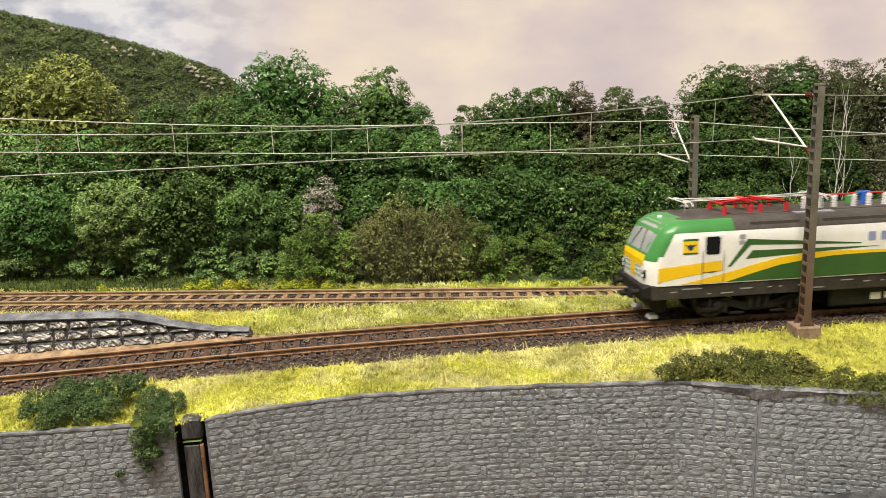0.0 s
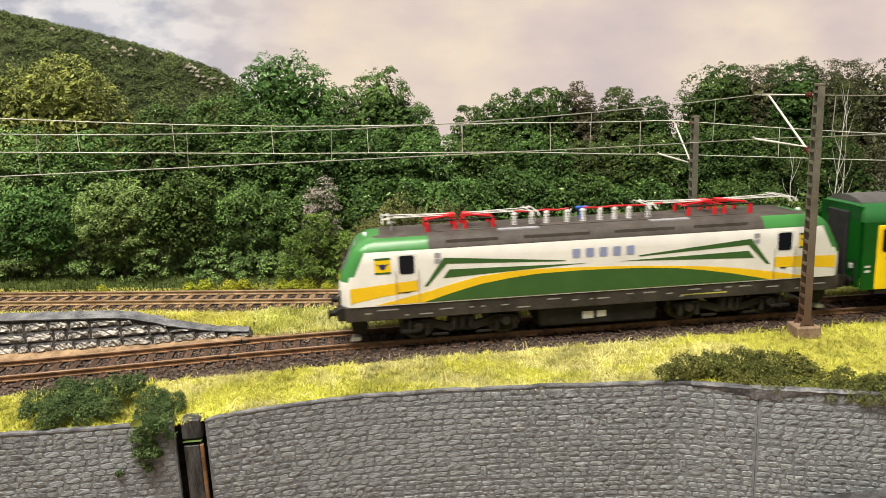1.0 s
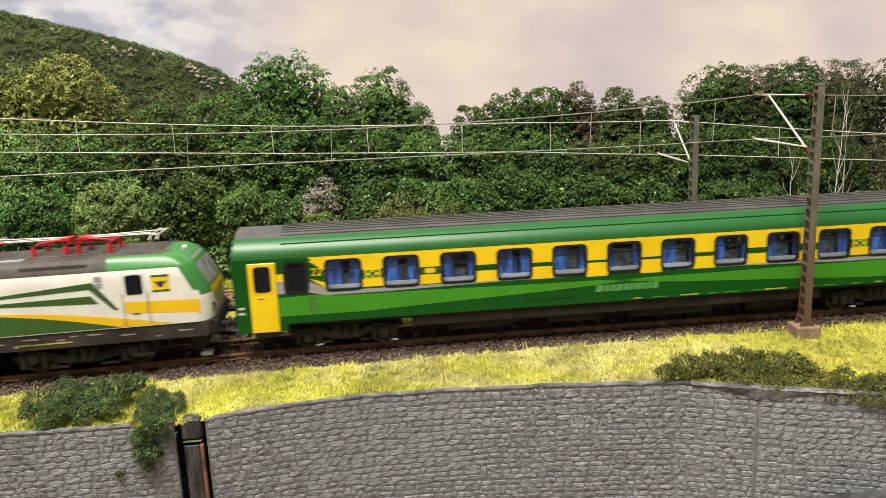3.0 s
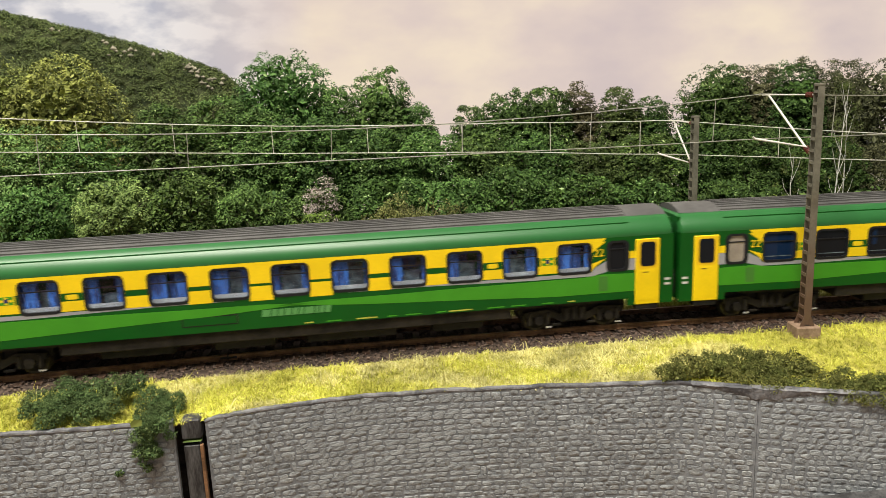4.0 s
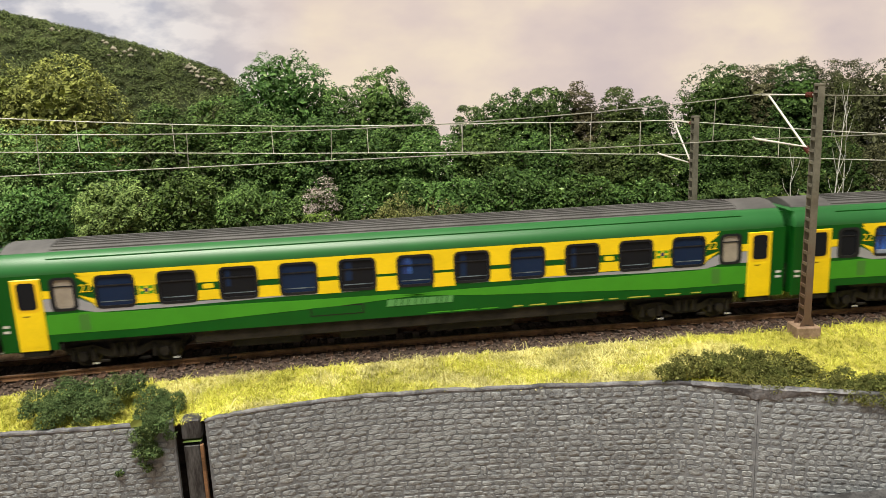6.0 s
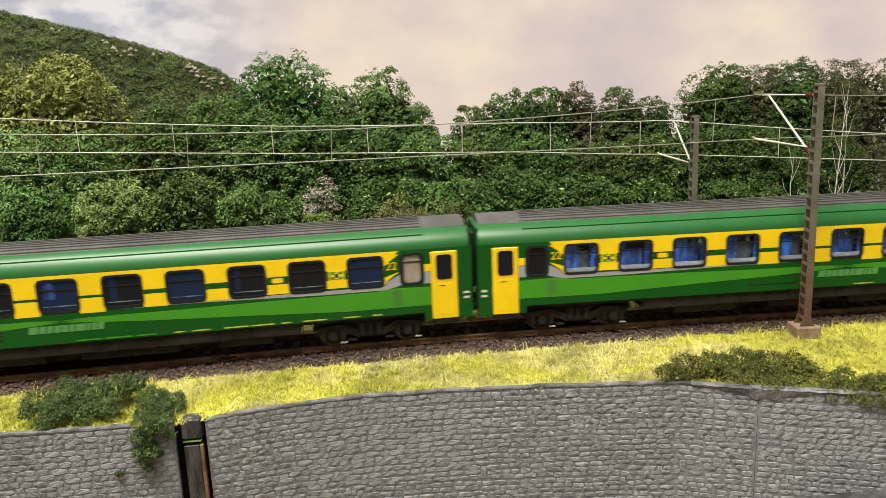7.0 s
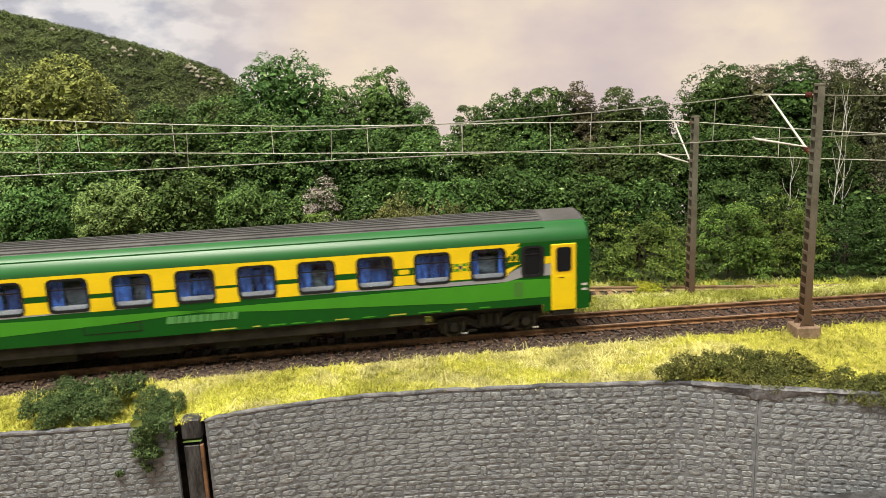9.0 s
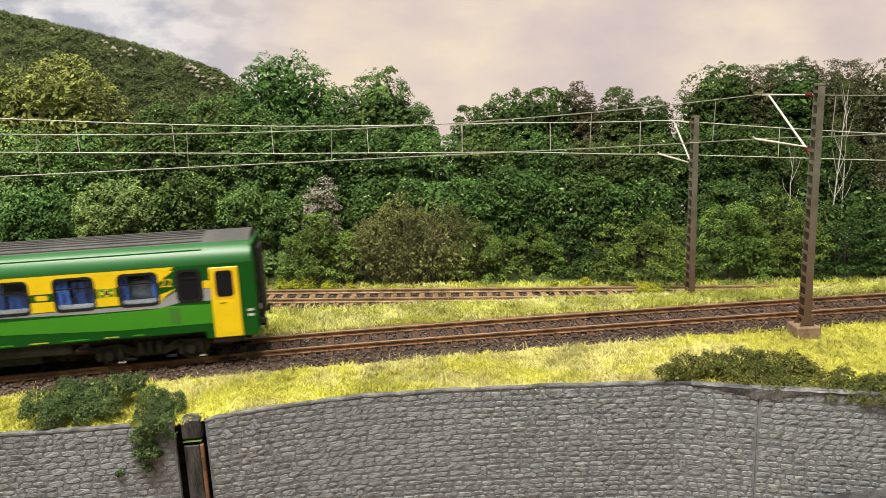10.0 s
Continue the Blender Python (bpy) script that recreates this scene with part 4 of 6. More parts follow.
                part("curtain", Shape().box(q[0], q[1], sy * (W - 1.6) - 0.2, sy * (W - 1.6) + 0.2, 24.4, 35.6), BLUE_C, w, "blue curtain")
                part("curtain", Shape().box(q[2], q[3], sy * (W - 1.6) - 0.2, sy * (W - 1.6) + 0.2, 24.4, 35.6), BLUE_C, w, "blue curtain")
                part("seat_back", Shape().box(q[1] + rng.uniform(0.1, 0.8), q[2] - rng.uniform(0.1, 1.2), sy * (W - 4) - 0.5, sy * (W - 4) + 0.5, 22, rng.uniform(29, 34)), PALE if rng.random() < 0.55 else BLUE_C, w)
                part("window_rail", Shape().box(a + 0.6, b - 0.6, sy * (W - 1.0) - 0.12, sy * (W - 1.0) + 0.12, 24.7, 26.2), GREY_P, w)
            else:
                # some opaque panes are coloured blue in place of reflections
                part("pane", Shape().prism(rounded(a + 0.4, b - 0.4, 24.6, 35.5, 1.2), sy * (W - 0.5), sy * (W - 0.35)), REFLECTPANE if i in (1, 4, 6, 8, 11) else DARKPANE, w)
                # strip on the pane's outside: a blue highlight put on as colour
                if rng.random() < 0.6:
                    q = a + rng.uniform(1.2, 3.0)
                    part("curtain", Shape().box(q, q + rng.uniform(1.6, 3.6), sy * (W - 0.33) - 0.02, sy * (W - 0.33) + 0.02, rng.uniform(25.2, 29), 35.0), BLUE_C if i in (1, 6, 8) else REFLECTPANE, w)
                # pale streak laid on the outside of the pane
                part("blind_edge", Shape().box(a + 1.2, b - 1.2, sy * (W - 0.32) - 0.02, sy * (W - 0.32) + 0.02, 26.0, 26.35), PALE, w)
    part("interior_floor", Shape().box(-147, 147, -15, 15, 20.5, 21.5), PALE, c)
    # underframe
    part("sole_bar", Shape().box(-123, 123, -14.6, 14.6, 11.0, 12.5), UNDER, c)
    part("floor_pan", Shape().box(-132, 132, -13.5, 13.5, 12.5, 15), BLACK, c)
    part("skirt", Shape().box(-83, 83, -15.2, 15.2, 7.6, 12.5), UNDER, c, "dark grey underfloor skirt", bevel=0.4)
    for a, b in ((-70, -44), (-30, -8), (4, 38), (52, 72)):
        part("equipment_box", Shape().box(a, b, -13.8, 13.8, 4.6, 7.7), BLACK, c, bevel=0.4)
    for d in (-1, 1):
        bx = d * 109.0
        # added black block fills the see-through gap over the bogie with shade
        part("bogie_well", Shape().box(bx - 22, bx + 22, -11.0, 11.0, 7.0, 12.6), BLACK, c, bevel=0.3)
        bog = part("bogie", bogie_shape(bx, 14.4, 13.2, 5.3), UNDER, c, "dark bogie frame", bevel=0.12)
        for o in (-14.4, 14.4):
            SPIN.append((wheelset(bog, bx + o, 5.3, 5.3), bx + o, 5.3, 5.3))
            for e in (3.4, 4.7):
                decal(bog, "white_mark", rounded(bx + o + e - 0.36, bx + o + e + 0.36, 2.1, 2.8, 0.15, 3), INSUL, 13.45)
    return c


def bogie_shape(bx, wb, side, r):
    s = Shape()
    for sy in (-1, 1):
        y0, y1 = sorted((sy * (side - 1.6), sy * side))
        s.prism([(bx - wb - 6, 6.5), (bx - wb - 6, 8.8), (bx - wb + 4, 9.6), (bx - 6, 7.6), (bx + 6, 7.6), (bx + wb - 4, 9.6), (bx + wb + 6, 8.8), (bx + wb + 6, 6.5), (bx + wb - 5, 6.2), (bx + 5, 4.0), (bx - 5, 4.0), (bx - wb + 5, 6.2)], y0, y1)
        for o in (-wb, wb):
            s.tube((bx + o, sy * (side - 1.2), r), (bx + o, sy * (side + 0.9), r), 1.9, 10)
            for e in (-3.6, 3.6):
                s.tube((bx + o + e, sy * (side - 0.4), 3.6), (bx + o + e, sy * (side - 0.4), 8.4), 1.1, 8)
        for e in (-3.2, 0, 3.2):
            s.tube((bx + e, sy * (side - 0.2), 5.0), (bx + e, sy * (side - 0.2), 10.0), 1.3, 8)
        s.box(bx - wb + 5.5, bx - 5.5, sy * (side - 0.5) - 0.5, sy * (side - 0.5) + 0.5, 2.6, 3.6)
        s.box(bx + 5.5, bx + wb - 5.5, sy * (side - 0.5) - 0.5, sy * (side - 0.5) + 0.5, 2.6, 3.6)
    s.box(bx - 5, bx + 5, -side, side, 6, 10.8)
    return s


# -- locomotive --
LV = [(16.6, 17.0, 101.4, 7.5), (20, 17.0, 101.6, 7.5), (26.5, 17.0, 101.5, 7.5), (28.5, 17.0, 100.9, 7.5), (33, 17.0, 98.6, 7.3), (37.6, 16.9, 96.1, 7.0),
      (38.5, 16.5, 95.4, 6.8), (40.2, 15.6, 93.6, 6.6), (41.5, 14.6, 91.0, 6.3), (42.2, 13.2, 88.4, 6.0), (42.5, 11.0, 85.0, 5.0)]


def loco_level(z):
    zs = [r[0] for r in LV]
    return [float(np.interp(z, zs, [r[k] for r in LV])) for k in (1, 2, 3)]


def loco_ring(w, l, r):
    pts = []
    stops = [66.7, 20, -20, -66.7]
    for i in range(6):
        a = radians(90 * i / 5)
        pts.append((l - r * 0.75 + r * 0.75 * math.cos(a), w - r + r * math.sin(a)))
    pts += [(u, w) for u in stops]
    for i in range(6):
        a = radians(90 + 90 * i / 5)
        pts.append((-l + r * 0.75 + r * 0.75 * math.cos(a), w - r + r * math.sin(a)))
    return pts + [(x, -y) for x, y in reversed(pts)]


def build_loco(m):
    c = thing("electric_locomotive", "white, green and amber electric locomotive with folded red pantographs", "locomotive", m)
    W = 17.0
    body = Shape()
    rings = []
    for z, w, l, r in LV:
        rings.append([(x, y, z) for x, y in loco_ring(w, l, r)])
    n = len(rings[0])
    body.sweep(rings)
    ms = []
    for k in range(len(rings) - 1):
        for i in range(n):
            x = (rings[k][i][0] + rings[k][(i + 1) % n][0]) / 2
            y = abs((rings[k][i][1] + rings[k][(i + 1) % n][1]) / 2)
            z = (LV[k][0] + LV[k + 1][0]) / 2
            mat = 0
            if z > 37.0:
                mat = 1 if abs(x) < 66.7 or (z > 42.1 and abs(x) < 88) else 2
            elif z > 26.5 and abs(x) > (LV[k][2] + LV[k + 1][2]) / 2 - 4.4:
                mat = 2
            ms.append(mat)
    body.m = ms + [1, 1]
    part("body", body, [WHITE, ROOF_G, CAB_G], c, "ivory body with grey roof and green cab tops", smooth=True)
    H = W + 0.07
    arc = [(-69.5, 17.0), (-58, 20.2), (-47.4, 22.8), (-36, 24.4), (-25.2, 25.4), (-10, 25.7), (4, 25.5), (18, 25.0), (31.6, 24.0), (44, 22.2), (55, 20.2), (69.4, 17.0)]
    top = [(-87.8, 17.0), (-78, 19.0), (-67, 21.3), (-57, 23.9), (-47.3, 25.9), (-36, 26.9), (-25.2, 27.3), (-10, 27.0), (4, 26.5), (18, 25.8), (31.6, 24.9), (44, 23.9), (55, 22.6), (67, 20.7), (78, 18.7), (87.8, 17.0)]
    decal(c, "amber_arc", top, AMBER, H, "amber arc along the side")
    decal(c, "green_arc_field", arc, LOCO_G, H + 0.05, "green field below the amber arc")
    decal(c, "amber_cab_band", [(-97.2, 18.2), (-97.2, 23.9), (-71.4, 25.9), (-71.4, 21.6), (-84.4, 20.3)], AMBER, H - 0.02)
    decal(c, "amber_cab_band", [(72.0, 26.0), (97.2, 25.2), (97.2, 20.3), (72.0, 21.9)], AMBER, H - 0.02)
    decal(c, "green_flash", [(-61.2, 34.0), (-14.0, 30.1), (-14, 29.7), (-60.0, 31.6), (-67.6, 23.2), (-69.0, 23.2)], LOCO_G, H)
    decal(c, "green_flash", [(-59.2, 29.3), (-6.0, 28.4), (-61.8, 26.0)], LOCO_G, H)
    decal(c, "green_flash", [(61.4, 34.0), (15.4, 30.2), (15.4, 29.7), (60.0, 31.6), (67.8, 23.4), (69.4, 23.4)], LOCO_G, H)
    decal(c, "green_flash", [(60.5, 29.2), (7.5, 28.3), (62.8, 26.2)], LOCO_G, H)
    # name on the side: plain navy bars
    for k in range(5):
        x = -11.6 + k * 5.4
        decal(c, "name_bar", rounded(x + 0.3, x + 3.5, 30.7, 34.3, 0.5, 3), NAVY, H + 0.02, "navy lettering block")
    for s in (-1, 1):
        decal(c, "badge", [(s * 84.4 - 3.1, 29.0), (s * 84.4 + 3.1, 29.0), (s * 84.4 + 3.1, 35.2), (s * 84.4 - 3.1, 35.2)], YELLOW, H, "yellow and green badge")
        for z0, z1 in ((29.0, 29.7), (34.4, 35.2)):
            decal(c, "badge_bar", [(s * 84.4 - 3.1, z0), (s * 84.4 + 3.1, z0), (s * 84.4 + 3.1, z1), (s * 84.4 - 3.1, z1)], LOCO_G, H + 0.03)
        decal(c, "badge_mark", [(s * 84.4 + px, pz) for px, pz in ((-2.5, 33.0), (-0.9, 32.6), (0, 32.9), (0.9, 32.6), (2.5, 33.0), (1.3, 31.9), (0.8, 30.9), (0, 30.5), (-0.8, 30.9), (-1.3, 31.9))], NAVY_D, H + 0.04)
        for sy in (-1, 1):
            x0, x1 = sorted((s * 79.3, s * 71.3))
            xc = (x0 + x1) / 2
            door = part("cab_door", Shape().prism(rounded(x0, x1, 17.2, 36.4, 0.6), sy * (W - 0.1), sy * (W + 0.05)), WHITE, c, bevel=0.1)
            part("door_window", Shape().prism(rounded(xc - 2.9, xc + 2.9, 28.6, 35.7, 0.9), sy * (W + 0.02), sy * (W + 0.16)), DARKPANE, door, "dark cab door pane")
            part("grab_rail", Shape().tube((x0 - 0.3, sy * (W + 0.5), 17), (x0 - 0.3, sy * (W + 0.5), 30), 0.16).tube((x1 + 0.3, sy * (W + 0.5), 17), (x1 + 0.3, sy * (W + 0.5), 30), 0.16), STEEL, door)
            part("door_handle", Shape().box(xc - 1.5, xc + 1.0, sy * (W + 0.15) - 0.08, sy * (W + 0.15) + 0.08, 21.3, 21.6), BLACK, door)
            part("amber_door_band", Shape().prism([(x0 + .2, 21.6 if s < 0 else 18.4), (x1 - .2, 21.8 if s < 0 else 18.4), (x1 - .2, 25.7), (x0 + .2, 25.4)] if s < 0 else [(x0 + .2, 21.9), (x1 - .2, 21.5), (x1 - .2, 25.8), (x0 + .2, 26.0)], sy * (W + 0.05), sy * (W + 0.11)), AMBER, door)
            part("side_vent", Shape().prism(rounded(s * 63.5 - 1.2, s * 63.5 + 1.2, 34.2, 36.0, 0.2), sy * W, sy * (W + 0.12)).prism(rounded(s * 63.5 - 1.2, s * 63.5 + 1.2, 31.9, 33.6, 0.2), sy * W, sy * (W + 0.12)), GREY_P, c)
        # cab front: windscreen, lamps, amber nose band
        def front(y, z, out):
            w, l, r = loco_level(z)
            return (s * (l + out - max(0, abs(y) - (w - r)) ** 2 * 0.055), y, z)
        ws = Shape()
        g = [[front(y, z, 0.12) for y in (-12.2, -8, 0, 8, 12.2)] for z in (29.5, 31.5, 34, 36.6, 39.0, 40.6)]
        ws.sweep(g, closed=False)
        part("windscreen", ws, SCREEN, c, "windscreen coloured grey for its reflection", smooth=True)
        part("wiper", Shape().path([front(-6, 29.8, 0.5), front(-2.5, 37.5, 0.6)], 0.16).path([front(6, 29.8, 0.5), front(2.5, 37.5, 0.6)], 0.16), BLACK, c)
        nb = Shape().sweep([[front(y, z, 0.1) for y in (-11.5, -9, 0, 9, 11.5)] for z in (24.0, 26.3, 28.6)], closed=False)
        part("amber_nose_band", nb, AMBER, c)
        part("amber_nose_stripe", Shape().sweep([[front(y, z, 0.1) for y in (-2.6, 0, 2.6)] for z in (18.0, 21, 24.0)], closed=False), AMBER, c)
        for sy in (-1, 1):
            for z in (19.0, 20.9, 22.8):
                part("nose_slat", Shape().sweep([[front(sy * y, zz, 0.14) for y in (3.2, 6.2, 9.2)] for zz in (z, z + 0.8)], closed=False), TEAL, c, "pale teal nose slat")
            lens = Shape().tube(front(sy * 11.4, 21.0, -0.8), front(sy * 11.4, 21.0, 0.35), 2.3, 4)
            hl = part("headlight", lens, BLACK, c, "headlight in black bezel")
            for z in (20.1, 21.9):
                part("lens", Shape().tube(front(sy * 11.4, z, 0.2), front(sy * 11.4, z, 0.5), 0.8, 12), LAMPW, hl)
        part("top_light", Shape().tube(front(0, 41.6, -0.5), front(0, 41.6, 0.6), 1.0, 12), LAMPW, c)
        part("front_shelf", Shape().prism([(s * 96, 11.0), (s * 102.6, 11.4), (s * 102.9, 16.0), (s * 101, 16.8), (s * 92, 16.8), (s * 92, 11.0)], -16.0, 16.0), BLACK, c, bevel=0.4)
        buffer_pair(c, s * 102.0, s, 13.2)
        plough = part("snow_plough", Shape().prism([(s * 91.5, 4.2), (s * 95.0, 3.6), (s * 97.5, 6.0), (s * 98.5, 11.0), (s * 91.0, 11.0)], -11.5, 11.5), BLACK, c, "black snow plough", bevel=0.4)
        for y in (-8.5, 8.5):
            part("rail_guard", Shape().prism([(s * 94.5, 1.2), (s * 98.6, 1.2), (s * 97.6, 2.9), (s * 94.5, 2.9)], y - 2.4, y + 2.4), INSUL, plough, "white rail guard", bevel=0.3)
            part("brake_hose", Shape().path([(s * 100.5, y * 0.5, 11.5), (s * 102.5, y * 0.5, 9.5), (s * 101.5, y * 0.5, 6.8)], 0.4), RUBBER, c)
        part("coupler", Shape().box(min(s * 100, s * 105), max(s * 100, s * 105), -1.2, 1.2, 9.4, 12).box(min(s * 104, s * 107), max(s * 104, s * 107), -2.4, 2.4, 9.6, 10.8), BLACK, c)
        for sy in (-1, 1):
            y0, y1 = sorted((sy * 14.0, sy * 16.4))
            part("cab_step", Shape().box(min(s * 71.5, s * 79), max(s * 71.5, s * 79), y0, y1, 5.0, 6.0).box(s * 75.2 - 0.4, s * 75.2 + 0.4, sy * 15.5 - 0.5, sy * 15.5 + 0.5, 5.5, 11).mesh("cab_step", BLACK), None, c)
    # underframe and printed marks
    part("frame_beam", Shape().box(-99.5, 99.5, -16.7, 16.7, 10.8, 16.7), BEAM, c, "dark brown frame beam", bevel=0.25)
    rng = random.Random(4)
    x = -92.0
    while x < 92:
        wd = rng.choice((1.5, 2.5, 5.0, 8.0))
        z = rng.choice((12.2, 13.6, 13.6, 14.6))
        decal(c, "printed_mark", [(x, z), (x + wd, z), (x + wd, z + 0.5), (x, z + 0.5)], PRINTG, 16.78)
        x += wd + rng.uniform(1.5, 8)
    decal(c, "amber_cable_strip", [(33, 12.6), (52, 12.6), (52, 13.1), (33, 13.1)], TURF, 16.78)
    part("transformer_tank", Shape().box(-24, 24, -14.5, 14.5, 2.8, 11), BLACK, c, bevel=0.8)
    decal(c, "tank_plate", [(-6.5, 5.2), (-2.0, 5.2), (-2.0, 8.2), (-6.5, 8.2)], MARK, 14.6)
    decal(c, "tank_plate", [(-0.6, 5.6), (3.0, 5.6), (3.0, 8.2), (-0.6, 8.2)], MARK, 14.6)
    for d in (-1, 1):
        bx = d * 54.6
        bog = part("bogie", bogie_shape(bx, 17.2, 14.6, 7.0), UNDER, c, "dark bogie frame", bevel=0.12)
        for o in (-17.2, 17.2):
            SPIN.append((wheelset(bog, bx + o, 7.0, 7.0), bx + o, 7.0, 7.0))
    # roof gear
    part("roof_walk", Shape().box(-64, 64, -8.2, 8.2, 42.3, 42.9), ROOF_G, c, bevel=0.2)
    for a, b in ((-60, -40), (-30, -4), (6, 30), (38, 60)):
        part("roof_panel", Shape().prism([(a, 38.5), (b, 38.5), (b, 40.6), (a, 40.6)], -16.05, -15.2), ROOF_G, c)
    for a in (-39, 22):
        part("roof_pad", Shape().box(a, a + 16, -12.6, -9.0, 42.2, 42.75), GREY_P, c, "pale grey roof pad")
    for u, d in ((-60.5, -1), (-45.5, 1), (45.5, -1), (60.5, 1)):
        folded_pantograph(c, u, d)
    for u in (-31, -24, -18, -9.5, -3, 4, 10, 16, 24):
        ins = Shape()
        for k in range(5):
            ins.tube((u, -4, 42.8 + k), (u, -4, 43.35 + k), 1.15, 12).tube((u, -4, 43.3 + k), (u, -4, 43.9 + k), 0.8, 10)
        part("insulator", ins, INSUL, c, "white ribbed insulator")
    for a, b in ((-31, -18), (-18, -9.5), (-3, 10), (10, 30)):
        part("bus_bar", Shape().path([(a, -4, 48.2), ((a + b) / 2, -4, 47.8), (b, -4, 48.2)], 0.42), RED, c, "red roof bus bar")
    part("breaker", Shape().tube((-2, 1, 42.8), (-2, 1, 47.8), 1.2, 12).tube((-4.5, 1, 47.5), (0.5, 1, 47.5), 0.7, 10), BLUE_P, c, "blue roof breaker")
    part("earthing_box", Shape().box(-9.5, -7, -1, 2, 42.8, 46.8), GRAFGREEN, c, bevel=0.3)
    part("roof_aerial", Shape().tube((-80, 0, 42.3), (-80, 0, 46.0), 0.3).box(-81.5, -78.5, -0.3, 0.3, 45.6, 46.1), GREY_P, c)
    return c


def folded_pantograph(c, u, d):
    """Low folded current collector: red feet and knuckle, long pale arms, a curved head."""
    feet = Shape()
    for x in (u - 5.5, u + 5.5):
        for y in (-6.5, 6.5):
            feet.tube((x, y, 42.5), (x, y, 45.7), 0.85, 10).tube((x, y, 45.7), (x, y, 46.5), 0.6, 8)
        feet.tube((x, -6.5, 46.3), (x, 6.5, 46.3), 0.45, 8)
    feet.tube((u + d * 5.5, -2.4, 46.7), (u - d * 4.5, -2.4, 47.9), 0.55, 8).tube((u + d * 5.5, 2.4, 46.7), (u - d * 4.5, 2.4, 47.9), 0.55, 8)
    feet.box(u - d * 4.5 - 1.4, u - d * 4.5 + 1.4, -3.2, 3.2, 47.2, 48.3)
    p = part("pantograph", feet, RED, c, "folded red pantograph")
    frame_b = Shape()
    for y in (-6.5, 6.5):
        frame_b.tube((u - 7, y, 46.6), (u + 7, y, 46.6), 0.35, 8)
    part("base_frame", frame_b, UNDER, p, "dark base frame")
    arm = Shape()
    for y in (-3.2, 3.2):
        arm.tube((u - d * 4.5, y * 0.6, 47.9), (u + d * 22, y * 1.3, 48.2), 0.24, 8)
    arm.tube((u - d * 4.5, 0, 48.2), (u + d * 19, 0, 48.0), 0.18, 6)
    part("upper_arm", arm, MARK, p)
    head = Shape()
    for o in (20.5, 23.0):
        x = u + d * o
        head.path([(x, -10.5, 46.9), (x, -9.2, 47.7), (x, -8.0, 48.3), (x, 8.0, 48.3), (x, 9.2, 47.7), (x, 10.5, 46.9)], 0.28, 8)
    head.tube((u + d * 20.5, -6, 48.1), (u + d * 23, -6, 48.1), 0.25).tube((u + d * 20.5, 6, 48.1), (u + d * 23, 6, 48.1), 0.25)
    part("collector_head", head, MARK, p, "pale grey collector head")


LOCO = build_loco(mm(207, track_y(207), 0))
COACH_A = build_coach("green and yellow coach with bright blue-curtained windows", mm(466, 0, 0), 1, 21)
COACH_B = build_coach("green and yellow coach with dark windows", mm(767, 0, 0), 0, 22)
COACH_C = build_coach("green and yellow end coach with blue-curtained windows", mm(1068, 0, 0), 1, 23)

# place of the locomotive's middle along the line, second by second
RUN = [(0.0, 207.4), (0.5, 149.8), (1.0, 86.0), (1.5, 26.4), (2.0, -37.6), (2.5, -98.6), (2.7, -124.2), (4.0, -291.7), (4.5, -352.6), (5.0, -420.3),
       (5.5, -483.1), (7.0, -674.0), (7.5, -735.5), (8.0, -801.6), (8.5, -864.5), (9.0, -928.3), (9.5, -989.3), (10.0, -1056.6)]
VEHICLES = [(LOCO, 0.0, 54.6), (COACH_A, 258.7, 109.0), (COACH_B, 560.0, 109.0), (COACH_C, 861.3, 109.0)]


def run_at(t):
    for (a, xa), (b, xb) in zip(RUN, RUN[1:]):
        if t <= b:
            return xa + (xb - xa) * (t - a) / (b - a)
    return RUN[-1][1]
# ---- vegetation ----
def leaf_cloud(lobes, count, size, rng, up=0.5, flat=1.0, shell=0.35, aspect=0.55, under=-1.0, wild=0.55, share=None):
    """Vertices and faces of many small leaves in the outer part of the lobes (x, y, z, radius), facing outwards."""
    lob = np.array(lobes, float)
    w = lob[:, 3] ** 2 * (1 if share is None else np.asarray(share))
    pick = rng.choice(len(lob), count, p=w / w.sum())
    d = rng.normal(size=(count, 3))
    d /= np.linalg.norm(d, axis=1)[:, None]
    d[:, 2] = np.where(d[:, 2] < under, -d[:, 2], d[:, 2])
    r = lob[pick, 3] * (1 - shell * rng.random(count) ** 1.6 + rng.normal(0, 0.06, count))
    c = lob[pick, :3] + d * r[:, None] * np.array((1, 1, flat))
    n = d * 0.9 + rng.normal(size=(count, 3)) * wild + np.array((0, -0.15, up))
    n /= np.linalg.norm(n, axis=1)[:, None]
    a = np.cross(n, rng.normal(size=(count, 3)))
    a /= np.linalg.norm(a, axis=1)[:, None]
    b = np.cross(n, a)
    s = rng.uniform(0.6, 1.35, count)[:, None] * size
    v = np.stack([c - a * s, c + b * s * aspect + n * s * 0.15, c + a * s, c - b * s * aspect + n * s * 0.15], 1)
    return v.reshape(-1, 3), np.arange(count * 4).reshape(-1, 4)


def joined(*clouds):
    """Several leaf clouds as one."""
    vs, fs, n = [], [], 0
    for v, f in clouds:
        vs.append(v)
        fs.append(f + n)
        n += len(v)
    return np.concatenate(vs), np.concatenate(fs)


def cloud_mesh(name, v, f, mat):
    me = bpy.data.meshes.new(name)
    me.from_pydata((v * MM).tolist(), [], f.tolist())
    me.materials.append(mat)
    return me


